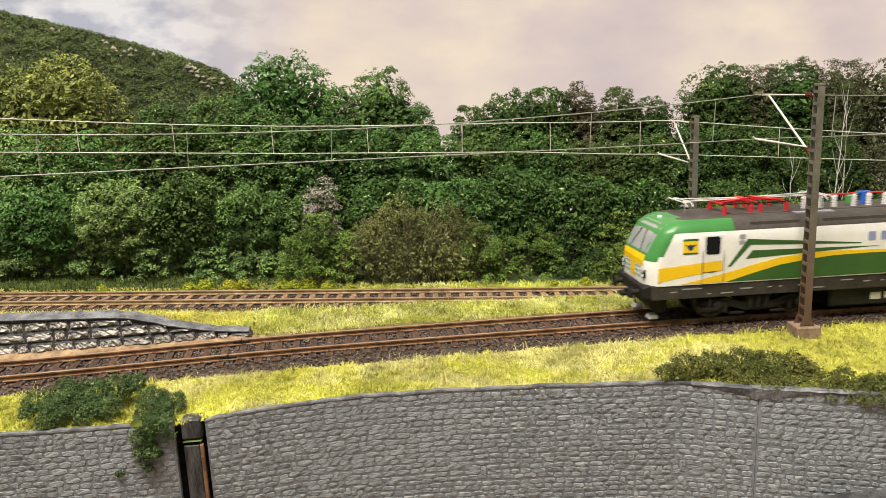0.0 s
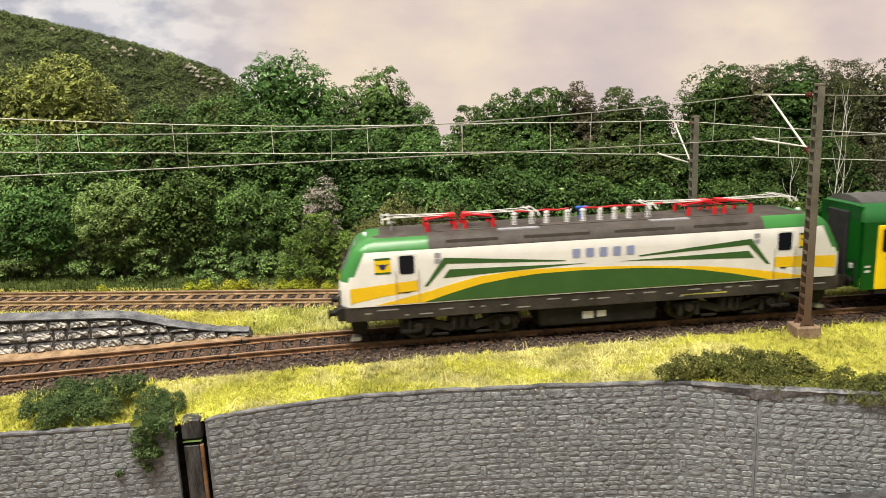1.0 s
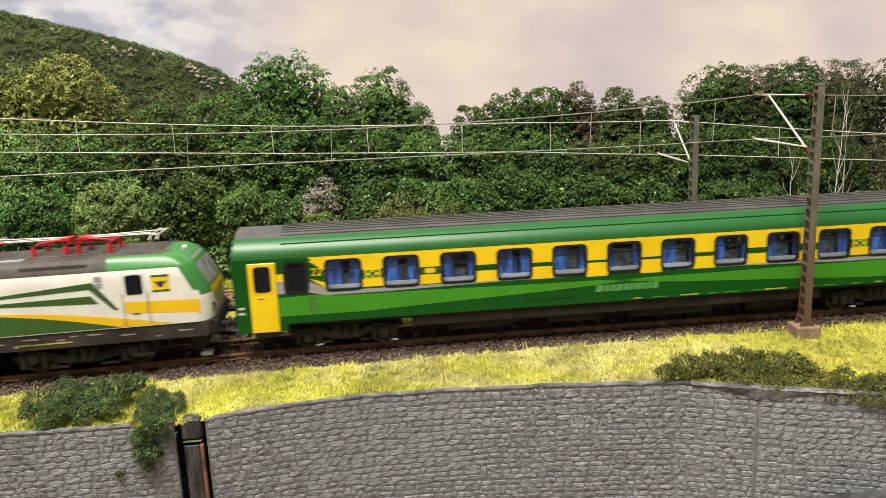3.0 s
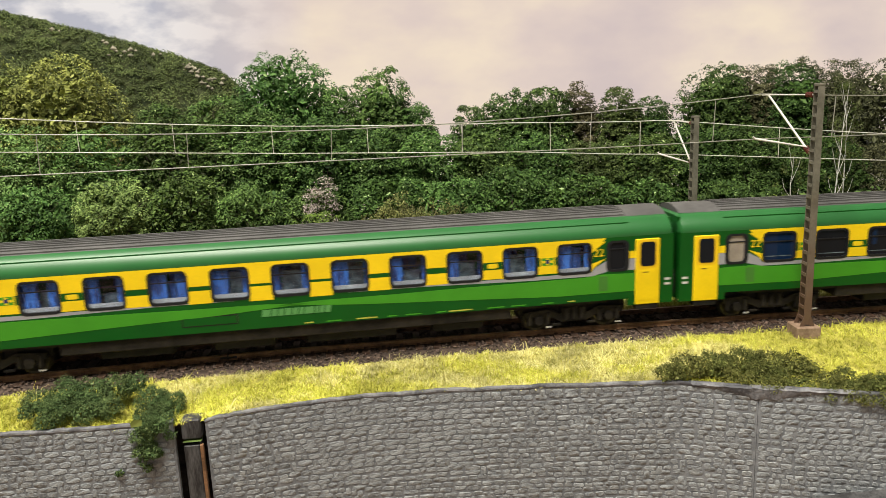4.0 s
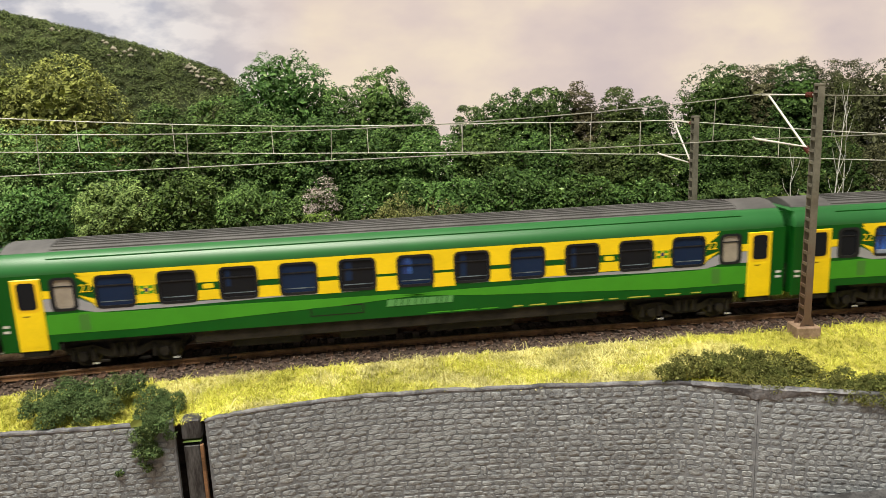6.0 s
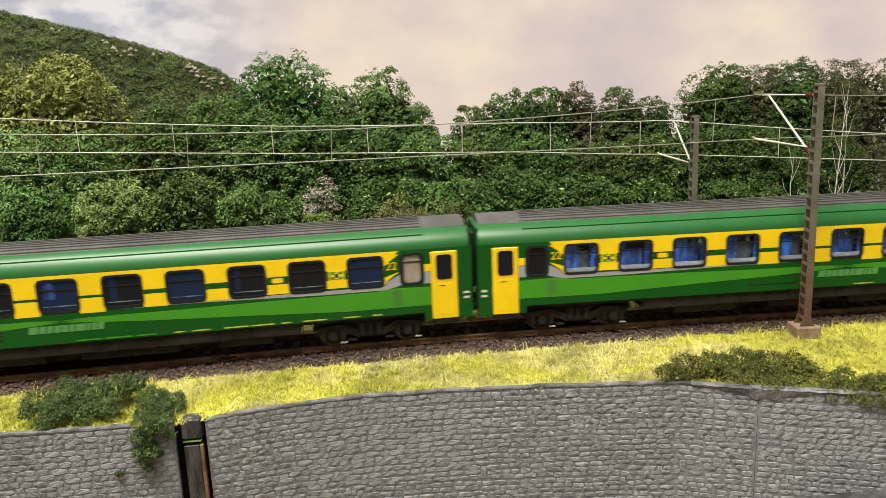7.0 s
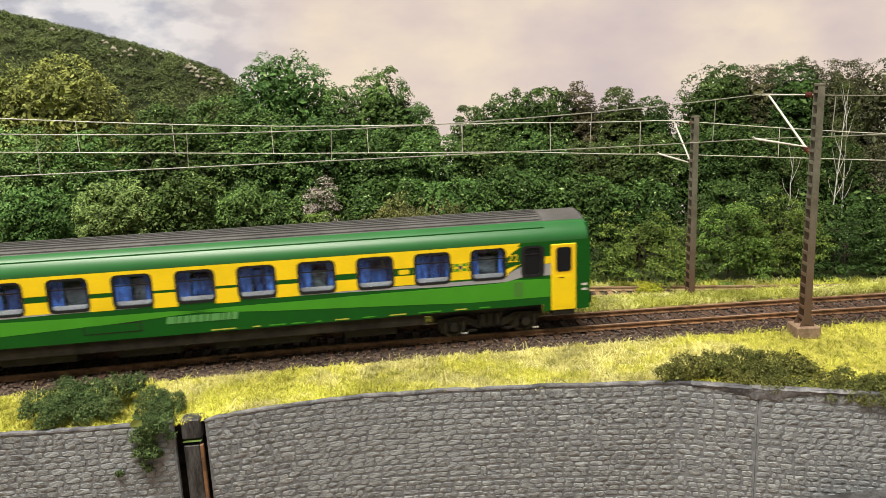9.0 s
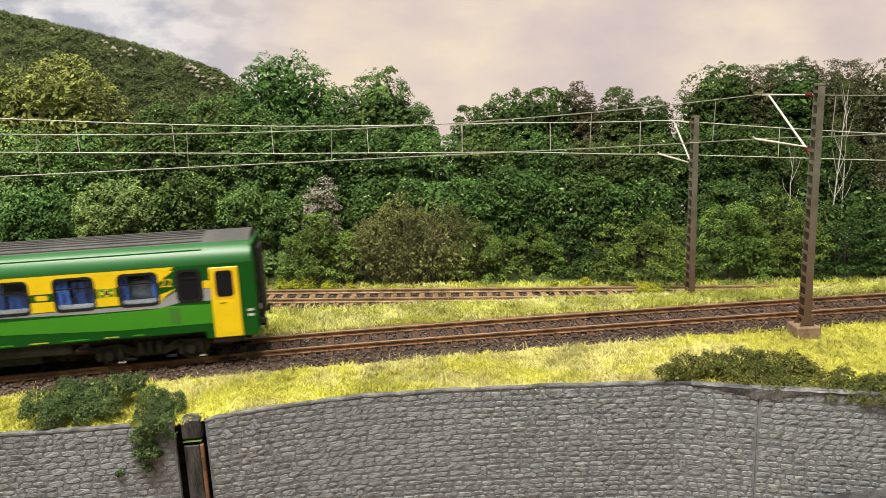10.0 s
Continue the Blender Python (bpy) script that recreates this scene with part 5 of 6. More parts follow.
def crown_lobes(h, r, rng, low=0.12, clump=4.6):
    """Boughs inside a full crown, and the clumps of foliage that stand out of its uneven surface."""
    zc, hz = h * (1 + low) / 2, h * (1 - low) / 2
    ph = rng.uniform(0, 6.28, 4)
    def swell(a, e):
        return 0.92 + 0.06 * math.sin(2 * a + ph[0]) * math.cos(2 * e + ph[1]) + 0.06 * math.sin(5 * a + ph[2]) * math.sin(4 * e + ph[3])
    clumps, boughs = [], []
    area = 4 * math.pi * ((r * r * 0.8 + 2 * r * hz * 0.9) / 3)
    for k in range(int(area / (clump * clump) * 0.62)):
        u = rng.uniform(-0.95, 1.0)
        e, a = math.asin(u), rng.uniform(0, 2 * math.pi)
        q = swell(a, e) * rng.uniform(0.92, 1.0)
        wide = math.cos(e) ** 0.75
        g = clump * rng.uniform(0.55, 1.25)
        clumps.append(((r - g * 0.6) * wide * q * math.cos(a), (r - g * 0.6) * 0.8 * wide * q * math.sin(a), max(g * 0.4, zc + (hz - g * 0.7) * u * q), g))
    for k in range(16):
        u = -0.85 + 1.6 * k / 15
        a = k * 2.4
        q = r * math.sqrt(1 - u * u) * 0.42
        boughs.append((q * math.cos(a), q * math.sin(a) * 0.8, zc + hz * u * 0.72, r * 0.40))
    return clumps, boughs


def dome_lobes(h, r, rng, clump=2.8):
    """Clumps over a rounded, uneven dome that reaches the ground, and its inner boughs."""
    clumps = []
    for k in range(int(r * h / (clump * clump) * 2.0)):
        a, t = rng.uniform(0, 2 * math.pi), rng.random() ** 0.8
        q = math.sqrt(1 - t * t)
        j = rng.uniform(0.86, 1.05) * (1 + 0.12 * math.sin(3 * a + h))
        clumps.append((r * q * j * math.cos(a), r * 0.8 * q * j * math.sin(a), max(clump * 0.4, (h - clump) * t * j), clump * rng.uniform(0.6, 1.3)))
    return clumps, [(0, 0, h * 0.42, r * 0.5), (r * 0.45, 0, h * 0.28, r * 0.38), (-r * 0.45, 0, h * 0.28, r * 0.38)]


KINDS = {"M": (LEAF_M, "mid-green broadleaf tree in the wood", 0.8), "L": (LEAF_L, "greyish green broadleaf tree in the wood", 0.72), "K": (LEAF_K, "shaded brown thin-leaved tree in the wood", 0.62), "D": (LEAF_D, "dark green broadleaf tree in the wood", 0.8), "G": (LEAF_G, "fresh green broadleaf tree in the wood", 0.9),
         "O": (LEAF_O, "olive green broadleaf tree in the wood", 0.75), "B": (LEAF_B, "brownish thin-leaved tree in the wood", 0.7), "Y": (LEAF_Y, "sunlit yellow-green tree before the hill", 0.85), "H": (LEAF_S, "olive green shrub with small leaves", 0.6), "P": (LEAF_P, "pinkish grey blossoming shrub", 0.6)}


def build_tree(x, y, h, r, kind, seed, bush=False, birch=False):
    rng = np.random.default_rng(seed)
    mat, label, size = KINDS[kind]
    if bush and kind not in "HP":
        label = {"L": "greyish green", "K": "shaded brown", "D": "dark green", "G": "fresh green", "O": "olive green", "B": "brownish"}[kind] + " leafy bush at the wood's edge"
    if birch:
        label = "thin brownish birch with white bark"
    base = ground_z(x, y) if y < 300 else 0
    t = thing("bush" if bush else "tree", label, "bush" if bush else "tree", mm(x, y, base, 0, 0, 0), "bushes at the wood's edge" if bush else "trees of the wood")
    s = Shape()
    bend = rng.uniform(-2, 2, 2)
    tr = max(0.8, h * 0.018)
    top = (bend[0], bend[1], h * 0.72)
    s.tube((0, 0, -0.5), (bend[0] * 0.4, bend[1] * 0.4, h * 0.35), tr, 8, 0, tr * 0.75)
    s.tube((bend[0] * 0.4, bend[1] * 0.4, h * 0.35), top, tr * 0.75, 8, 0, tr * 0.3)
    for k in range(7):
        z = h * (0.22 + 0.07 * k)
        a = k * 2.4 + rng.uniform(0, 1)
        q = r * rng.uniform(0.5, 0.85)
        p0 = (bend[0] * z / h, bend[1] * z / h, z)
        p1 = (q * 0.6 * math.cos(a), q * 0.6 * math.sin(a), z + h * 0.12)
        s.tube(p0, p1, tr * 0.4, 5, 0, tr * 0.25)
        s.tube(p1, (q * math.cos(a), q * math.sin(a), z + h * 0.22), tr * 0.25, 5, 0, tr * 0.1)
    part("trunk", s, BIRCH if birch else BARK, t, smooth=True)
    clumps, boughs = dome_lobes(h, r, rng, 3.4) if bush and kind != "P" else crown_lobes(h, r, rng, 0.12, 3.6 if y > 180 else 4.4)
    if bush:
        size = min(size, 0.66)
    area = r * h * 2.6
    thin = 0.8 if kind in "BK" else 0.5 if kind == "P" else 1
    count = int(min(11500, area / (size * size) * 1.1 * thin))
    # fuller foliage where the crown is open to the layout, thinner at its back and where the next row stands before it
    share = [(0.25 if cl[1] > r * 0.2 else 1.0) * (0.3 if y > 150 and not bush and cl[2] < h * 0.42 else 1.0) for cl in clumps]
    outer = leaf_cloud(clumps, count, size, rng, up=0.55, flat=0.8, shell=0.4, under=-0.25, wild=0.36, share=share)
    inner = leaf_cloud(boughs, int(area / (2.4 if y > 180 else 4.0) * thin), 2.2 if y > 180 else 1.2 if bush else 1.8, rng, up=0.2, shell=0.5, wild=0.8)
    v, f = joined(outer, inner)
    crown = part("crown", cloud_mesh("crown", v, f, mat), None, t)
    return t


BACK = [(-55, 215, 132, 44, "D"), (8, 205, 123, 26, "D"), (31, 200, 100, 18, "D"), (-22, 210, 111, 21, "D"), (95, 195, 105, 29, "G"), (120, 200, 110, 22, "G"), (145, 205, 111, 17, "B"), (171, 200, 109, 22, "O"),
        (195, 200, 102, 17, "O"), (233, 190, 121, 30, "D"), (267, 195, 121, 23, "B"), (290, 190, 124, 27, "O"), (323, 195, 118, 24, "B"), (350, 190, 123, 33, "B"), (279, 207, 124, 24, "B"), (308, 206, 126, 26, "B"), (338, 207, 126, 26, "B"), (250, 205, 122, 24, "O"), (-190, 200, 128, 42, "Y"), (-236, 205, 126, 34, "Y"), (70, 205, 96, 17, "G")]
MID = [(-205, 165, 91, 26, "O"), (-161, 160, 89, 28, "D"), (-124, 170, 102, 29, "G"), (-92, 180, 110, 27, "D"), (-62, 165, 100, 25, "D"), (-26, 165, 96, 28, "G"), (4, 160, 87, 27, "G"), (37, 160, 84, 31, "D"),
       (67, 155, 82, 28, "G"), (101, 155, 83, 30, "G"), (138, 158, 79, 28, "O"), (172, 155, 82, 30, "G"), (205, 155, 87, 29, "D"), (242, 155, 89, 32, "O"), (287, 152, 80, 35, "O"), (330, 152, 73, 36, "B")]
FRONT = [(-191, 140, 56, 26, "D"), (-145, 135, 59, 27, "O"), (-106, 138, 62, 26, "G"), (-71, 135, 55, 24, "D"), (-33, 132, 51, 23, "G"), (10, 135, 60, 27, "G"), (46, 130, 57, 26, "D"), (81, 130, 63, 30, "G"),
         (120, 128, 59, 31, "G"), (157, 126, 55, 29, "G"), (219, 124, 55, 32, "D"), (257, 120, 43, 27, "G"), (295, 118, 45, 34, "O"), (-219, 140, 63, 21, "D"), (338, 130, 49, 33, "D")]
BUSHES = [(-200, 145, 25, 22, "D"), (-165, 143, 23, 23, "D"), (-129, 140, 26, 25, "D"), (-94, 137, 24, 24, "D"), (-68, 128, 21, 17, "D"), (-33, 104, 40, 22, "H"), (56, 104, 31, 17, "H"), (86, 113, 30, 24, "H"),
          (112, 115, 26, 20, "D"), (126, 105, 19, 17, "G"), (146, 90, 38, 31, "H"), (195, 88, 44, 27, "H"), (230, 96, 42, 27, "H"), (267, 92, 35, 33, "D"), (296, 90, 28, 23, "D"), (-30, 122, 62, 11, "P")]

seed = 100
for row, bush in ((BACK, False), (MID, False), (FRONT, False), (BUSHES, True)):
    for x, y, h, r, kind in row:
        seed += 1
        # light across the wood is put into leaf colour: paler left, shaded right
        if x < -20 and kind in "DO" and h < 105 and (bush or seed % 3):
            kind = "L"
        if x < 60 and kind == "D" and not bush:
            kind = "M"
        if y > 180:
            h *= 1.045 if kind == "Y" else 1.035 if x < 60 else 1.05
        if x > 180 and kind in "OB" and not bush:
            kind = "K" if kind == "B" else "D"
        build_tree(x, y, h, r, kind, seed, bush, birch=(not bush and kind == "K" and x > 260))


def build_hazel(x, y, h, r):
    """A wide shrub of many bare upright stems with small leaves among them."""
    rng = np.random.default_rng(77)
    t = thing("bush", "wide brownish shrub of many thin upright stems", "bush", mm(x, y, ground_z(x, y)), "bushes at the wood's edge")
    s = Shape()
    for k in range(320):
        a, q = rng.uniform(0, 2 * math.pi), rng.random() ** 0.5
        bx, by = r * 0.45 * q * math.cos(a), r * 0.16 * q * math.sin(a)
        tx, ty = bx * 2.1 + rng.normal(0, 2), by * 2.1 + rng.normal(0, 2)
        hh = h * math.sqrt(max(0.1, 1 - (math.hypot(tx, ty) / r * 0.92) ** 2)) * rng.uniform(0.55, 0.98)
        mid = (bx * 1.35 + rng.normal(0, 0.8), by * 1.35, hh * 0.55)
        s.tube((bx, by, 0), mid, 0.2, 4, 0, 0.14)
        s.tube(mid, (tx, ty, hh), 0.14, 4, 0, 0.07)
    part("stem_bundle", s, BARK_L, t, "thin grey-brown stems", kind="stuff")
    lobes = [(x1, y1 * 0.4, z1, r1) for x1, y1, z1, r1 in dome_lobes(h, r, rng, 2.4)[0]]
    outer = leaf_cloud(lobes, 20000, 0.55, rng, up=0.4, shell=0.5, wild=0.5)
    inner = leaf_cloud([(q * r, 0, h * 0.36, h * 0.34) for q in (-0.5, -0.25, 0, 0.25, 0.5)], 2500, 1.2, rng, wild=0.8)
    v, f = joined(outer, inner)
    part("crown", cloud_mesh("crown", v, f, LEAF_N), None, t)


BARK_L = surface("pale_stem_bark", (0.10, 0.090, 0.045), (0.25, 0.225, 0.13), 3, 0.9, 0.1, island=0.4)
build_hazel(19, 106, 46, 46)


# ---- wooded hill in the distance ----
def hill_ridge(x):
    return float(np.interp(x, [-700, -268, -245, -198, -150, -115, -100, -60, 0], [150, 177.5, 171, 158, 143, 129, 117, 62, -10]))


def hill_point(x, t):
    """t from the foot (0) to the ridge (1)."""
    top = hill_ridge(x)
    return (x, 235 + 72 * t, -10 + (top + 6) * math.sin(t * math.pi / 2) ** 0.9)


def build_hill():
    xs = list(range(-700, 1, 14))
    rings = [[hill_point(x, t / 8) for t in range(9)] for x in xs]
    h = new("hill", Shape().sweep(rings, closed=False).mesh("hill", HILLSIDE, smooth=True))
    tagged(h, "steep hill covered with dense scrub and rocks", "hill", kind="structure")
    rng = np.random.default_rng(9)
    lobes = []
    while len(lobes) < 2600:
        x, t = rng.uniform(-330, -60), rng.uniform(0.35, 1.0)
        if noise.noise((x * 0.06, t * 6, 1)) < -0.75:
            continue
        p = hill_point(x, t)
        g = rng.uniform(2.0, 4.6) * (1.35 - 0.5 * t)
        lobes.append((p[0], p[1] - 2.0, p[2] - g * 0.45, g))
    v, f = leaf_cloud(lobes, 88000, 0.70, rng, up=0.45, shell=0.3, under=-0.1, wild=0.35)
    tagged(new("hill_scrub", cloud_mesh("hill_scrub", v, f, LEAF_H)), "dense olive green scrub on the hillside", "scrub", kind="stuff")
    rocks = Shape()
    for x, t, n in ((-190, 0.80, 5), (-176, 0.78, 7), (-158, 0.84, 3), (-133, 0.84, 9), (-126, 0.78, 10), (-120, 0.74, 8), (-230, 0.8, 3), (-112, 0.80, 5)):
        for k in range(n):
            p = hill_point(x + rng.normal(0, 3.5), min(0.97, t + rng.normal(0, 0.035)))
            r = rng.uniform(0.8, 2.0)
            vs = [(p[0] + a * r * 1.1 * rng.uniform(.7, 1.3), p[1] - 5.0 + b * r, p[2] + c * r * rng.uniform(.7, 1.4)) for a, b, c in ((1, 0, 0), (-1, 0, 0.2), (0, 1, 0), (0.1, -1, 0), (0.2, 0, 0.9), (0, 0, -1))]
            rocks.add(vs, [(0, 2, 4), (2, 1, 4), (1, 3, 4), (3, 0, 4), (2, 0, 5), (1, 2, 5), (3, 1, 5), (0, 3, 5)])
    tagged(new("hill_rocks", rocks.mesh("hill_rocks", ROCK)), "pale rock outcrops on the hill", "rock", kind="stuff")


build_hill()


# ---- slim white birches at the wood's edge ----
def build_birch(x, y, h, lean, seed):
    rng = np.random.default_rng(seed)
    t = thing("birch_tree", "slim birch with bare white trunk and thin twigs", "tree", mm(x, y, ground_z(x, y)), "trees of the wood")
    s = Shape()
    pts = [(lean * (k / 8) ** 1.3 + rng.normal(0, 0.25), rng.normal(0, 0.2), h * k / 8) for k in range(9)]
    for k in range(8):
        s.tube(pts[k], pts[k + 1], 0.46 - 0.045 * k, 7, 0, 0.415 - 0.045 * k)
    part("trunk", s, BIRCH, t, smooth=True)
    for k in range(7):
        p = pts[3 + k % 5]
        d = 1 if k % 2 else -1
        q = (p[0] + d * rng.uniform(2, 5), p[1] - 0.5, p[2] + rng.uniform(6, 11))
        part("branch", Shape().tube(p, q, 0.2, 5, 0, 0.13).tube(q, (q[0] + d * 1.5, q[1], q[2] + 6), 0.13, 5, 0, 0.06), BIRCH, t)
    lobes = [(p[0] + rng.normal(0, 6), p[1] + 3, p[2] + rng.normal(0, 5), rng.uniform(3, 5)) for p in pts[4:] for _ in range(3)]
    v, f = leaf_cloud(lobes, 900, 0.7, rng, shell=0.9)
    part("crown", cloud_mesh("crown", v, f, LEAF_O), None, t)


build_birch(246, 116, 66, 1.5, 5)
build_birch(275, 118, 108, 6.0, 6)
build_birch(284, 120, 100, -2.0, 7)
# ---- grass: flocked fibres, one by one ----
def blades(name, pts, length, width, mats, pick, label, seed, lean=0.55, tuft=0.85):
    """Fibres in uneven tufts: those round a tuft's heart lean out of it and curl over."""
    rng = np.random.default_rng(seed)
    p = np.array(pts, float)
    n = len(p)
    # each fibre is drawn towards the nearest of a loose scatter of hearts
    cell = tuft * 2.4
    key = np.floor(p[:, :2] / cell)
    h = np.sin(key[:, 0] * 127.1 + key[:, 1] * 311.7 + seed) * 43758.5453
    h2 = np.sin(key[:, 0] * 269.5 + key[:, 1] * 183.3 + seed) * 24634.6345
    h3 = np.sin(key[:, 0] * 91.7 + key[:, 1] * 57.3 + seed) * 15731.743
    u, u2, u3 = h - np.floor(h), h2 - np.floor(h2), h3 - np.floor(h3)
    heart = (key + 0.15 + 0.7 * np.stack([u, u2], 1)) * cell
    pull = (heart - p[:, :2]) * rng.uniform(0.15, 0.75, n)[:, None]
    pull[:, 1] = np.maximum(pull[:, 1], -0.2)
    p[:, :2] += pull
    away = p[:, :2] - heart
    tall = 0.55 + 0.9 * u3
    L = (rng.uniform(0.55, 1.25, n) * tall)[:, None] * length
    w = rng.uniform(0.7, 1.3, n)[:, None] * width
    a = rng.uniform(0, 2 * np.pi, n)
    side = np.stack([np.cos(a), np.sin(a), np.zeros(n)], 1)
    b = rng.uniform(0, 2 * np.pi, n)
    out = np.stack([np.cos(b), np.sin(b), np.zeros(n)], 1) * np.abs(rng.normal(0, lean * 0.6, n))[:, None]
    out[:, :2] += away / cell * lean * 1.6
    up = np.array((0, 0, 1.0))
    d1 = up + out * 0.6
    d1 /= np.linalg.norm(d1, axis=1)[:, None]
    d2 = up * 0.45 + out * 1.6 + side * rng.normal(0, 0.6, n)[:, None]
    d2 /= np.linalg.norm(d2, axis=1)[:, None]
    m = p + d1 * L * 0.55
    t = m + d2 * L * 0.5
    v = np.stack([p - side * w, p + side * w, m + side * w * 0.8, m - side * w * 0.8, t], 1).reshape(-1, 3)
    k = np.arange(n) * 5
    f = [(i, i + 1, i + 2, i + 3) for i in k] + [(i + 3, i + 2, i + 4) for i in k]
    me = bpy.data.meshes.new(name)
    me.from_pydata((v * MM).tolist(), [], f)
    for q in mats:
        me.materials.append(q)
    me.polygons.foreach_set("material_index", np.concatenate([pick, pick]).astype(int))
    return tagged(new(name, me), label, "grass", kind="stuff")


def greenness(x, y):
    return noise.noise((x * 0.035, y * 0.06, 4.0)) + 0.5 * noise.noise((x * 0.11, y * 0.15, 1.0))


def sow(count, x0, x1, y_of, seed, bias):
    rng = random.Random(seed)
    pts, pick = [], []
    while len(pts) < count:
        x = rng.uniform(x0, x1)
        lo, hi = y_of(x)
        if hi <= lo:
            continue
        y = rng.uniform(lo - 1.2, hi + 1.2)
        edge = noise.noise((x * 0.09, 3, seed)) * 2.5 + noise.noise((x * 0.4, 9, seed)) * 1.4
        if y > hi + edge or y < lo - abs(edge) * 0.2:
            continue
        if noise.noise((x * 0.12, y * 0.12, seed)) < -0.55:
            continue
        pts.append((x, y, ground_z(x, y) - 0.3))
        pick.append(1 if greenness(x, y) + bias(x, y) + rng.gauss(0, 0.18) > 0.12 else 0)
    return pts, np.array(pick)


def front_bias(x, y):
    return 0.85 * step(128, 160, x) - 0.3 * step(20, 60, x) * step(135, 115, x) + 0.12 * step(30, -10, x) + 0.7 * step(-70, -110, x) + 0.10 + 0.25 * step(-25, -45, y) * (x < 60)


pts, pick = sow(95000, -175, 235, lambda x: (wall_y(x) + 0.6, track_y(x) - 19.5 + 1.5 * step(60, 160, x)), 31, front_bias)
blades("front_verge_grass", pts, 2.4, 0.095, [GRASS_Y, GRASS_G], pick, "straw-yellow and fresh green flocked grass on the front verge", 32, 2.0)
pts, pick = sow(50000, -62, 320, lambda x: (track_y(x) + 19.0, far_y(x) - 17.5 - 4 * step(60, 150, x)), 33, lambda x, y: 0.22 + 0.25 * step(140, 240, x))
blades("middle_verge_grass", pts, 3.0, 0.11, [GRASS_Y, GRASS_D], pick, "yellow-green flocked grass between the two tracks", 34, 1.7)
pts, pick = sow(13000, -260, -58, lambda x: (small_y(x) + 6 + 9 * step(-57, -115, x), far_y(x) - 16), 35, lambda x, y: 0.45)
blades("wall_top_grass", pts, 2.4, 0.12, [GRASS_Y, GRASS_G], pick, "fresh green grass behind the low retaining wall", 36, 1.5)
pts, pick = sow(9000, -70, 330, lambda x: (far_y(x) + 17.5, far_y(x) + 25), 37, lambda x, y: 0.3)
blades("rear_verge_grass", pts, 3.0, 0.16, [GRASS_Y, GRASS_G], pick, "green-yellow grass behind the far track", 38, 0.7)
pts, pick = sow(16000, -290, -30, lambda x: (far_y(x) + 18, far_y(x) + 62), 39, lambda x, y: -9)
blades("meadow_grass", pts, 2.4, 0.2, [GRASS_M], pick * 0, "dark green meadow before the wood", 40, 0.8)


GRASS_G2 = leafy("yellow_green_foam", (0.17, 0.21, 0.012), (0.46, 0.48, 0.05), (0.62, 0.62, 0.13), 0.85)


pts, pick = sow(3200, -175, 235, lambda x: (wall_y(x) + 2, track_y(x) - 17.0), 41, lambda x, y: front_bias(x, y) - 0.2)
blades("loose_front_fibre", pts, 4.2, 0.075, [GRASS_Y, GRASS_G], pick, "long loose pale fibres over the front verge", 42, 2.6)
pts, pick = sow(4500, -60, 320, lambda x: (track_y(x) + 17.0, far_y(x) - 18), 43, lambda x, y: -0.1)
blades("loose_middle_fibre", pts, 5.0, 0.08, [GRASS_Y, GRASS_G], pick, "long loose pale fibres over the middle verge", 44, 2.4)


# ---- foam shrubs on the verge and over the walls ----
def foam(label, lobes, mat, count, size, seed, name="foam_shrub", category="shrub", group="foam shrubs on the verges"):
    rng = np.random.default_rng(seed)
    if name == "foam_shrub":
        # low clumps close the gaps between neighbours
        lobes = lobes + [((p[0] + q[0]) / 2, (p[1] + q[1]) / 2, (p[2] + q[2]) / 2 - 0.8, 0.42 * (p[3] + q[3])) for p, q in zip(lobes, lobes[1:]) if abs(p[0] - q[0]) < 13]
    x = sum(l[0] for l in lobes) / len(lobes)
    y = sum(l[1] for l in lobes) / len(lobes)
    z = min(l[2] - l[3] * 0.6 for l in lobes)
    t = thing(name, label, category, mm(x, y, z), group)
    total = sum(l[3] ** 2 for l in lobes)
    for l in lobes:
        small_lobes = []
        for k in range(30):
            d = rng.normal(size=3)
            d /= np.linalg.norm(d)
            q = l[3] * rng.uniform(0.7, 1.08)
            small_lobes.append((d[0] * q, d[1] * q * 0.8, d[2] * q * 0.85, l[3] * rng.uniform(0.16, 0.32)))
        outer = leaf_cloud(small_lobes, int(1.0 * count * l[3] ** 2 / total), size * 0.66, rng, up=0.3, shell=0.45, aspect=0.42, wild=0.5)
        inner = leaf_cloud([(0, 0, 0, l[3] * 0.85)], int(16 * l[3] ** 2), 0.5, rng, flat=0.85, wild=0.7)
        v, f = joined(outer, inner)
        part("clump", cloud_mesh("clump", v, f, mat), None, t, at=mm(l[0] - x, l[1] - y, l[2] - z))
    return t


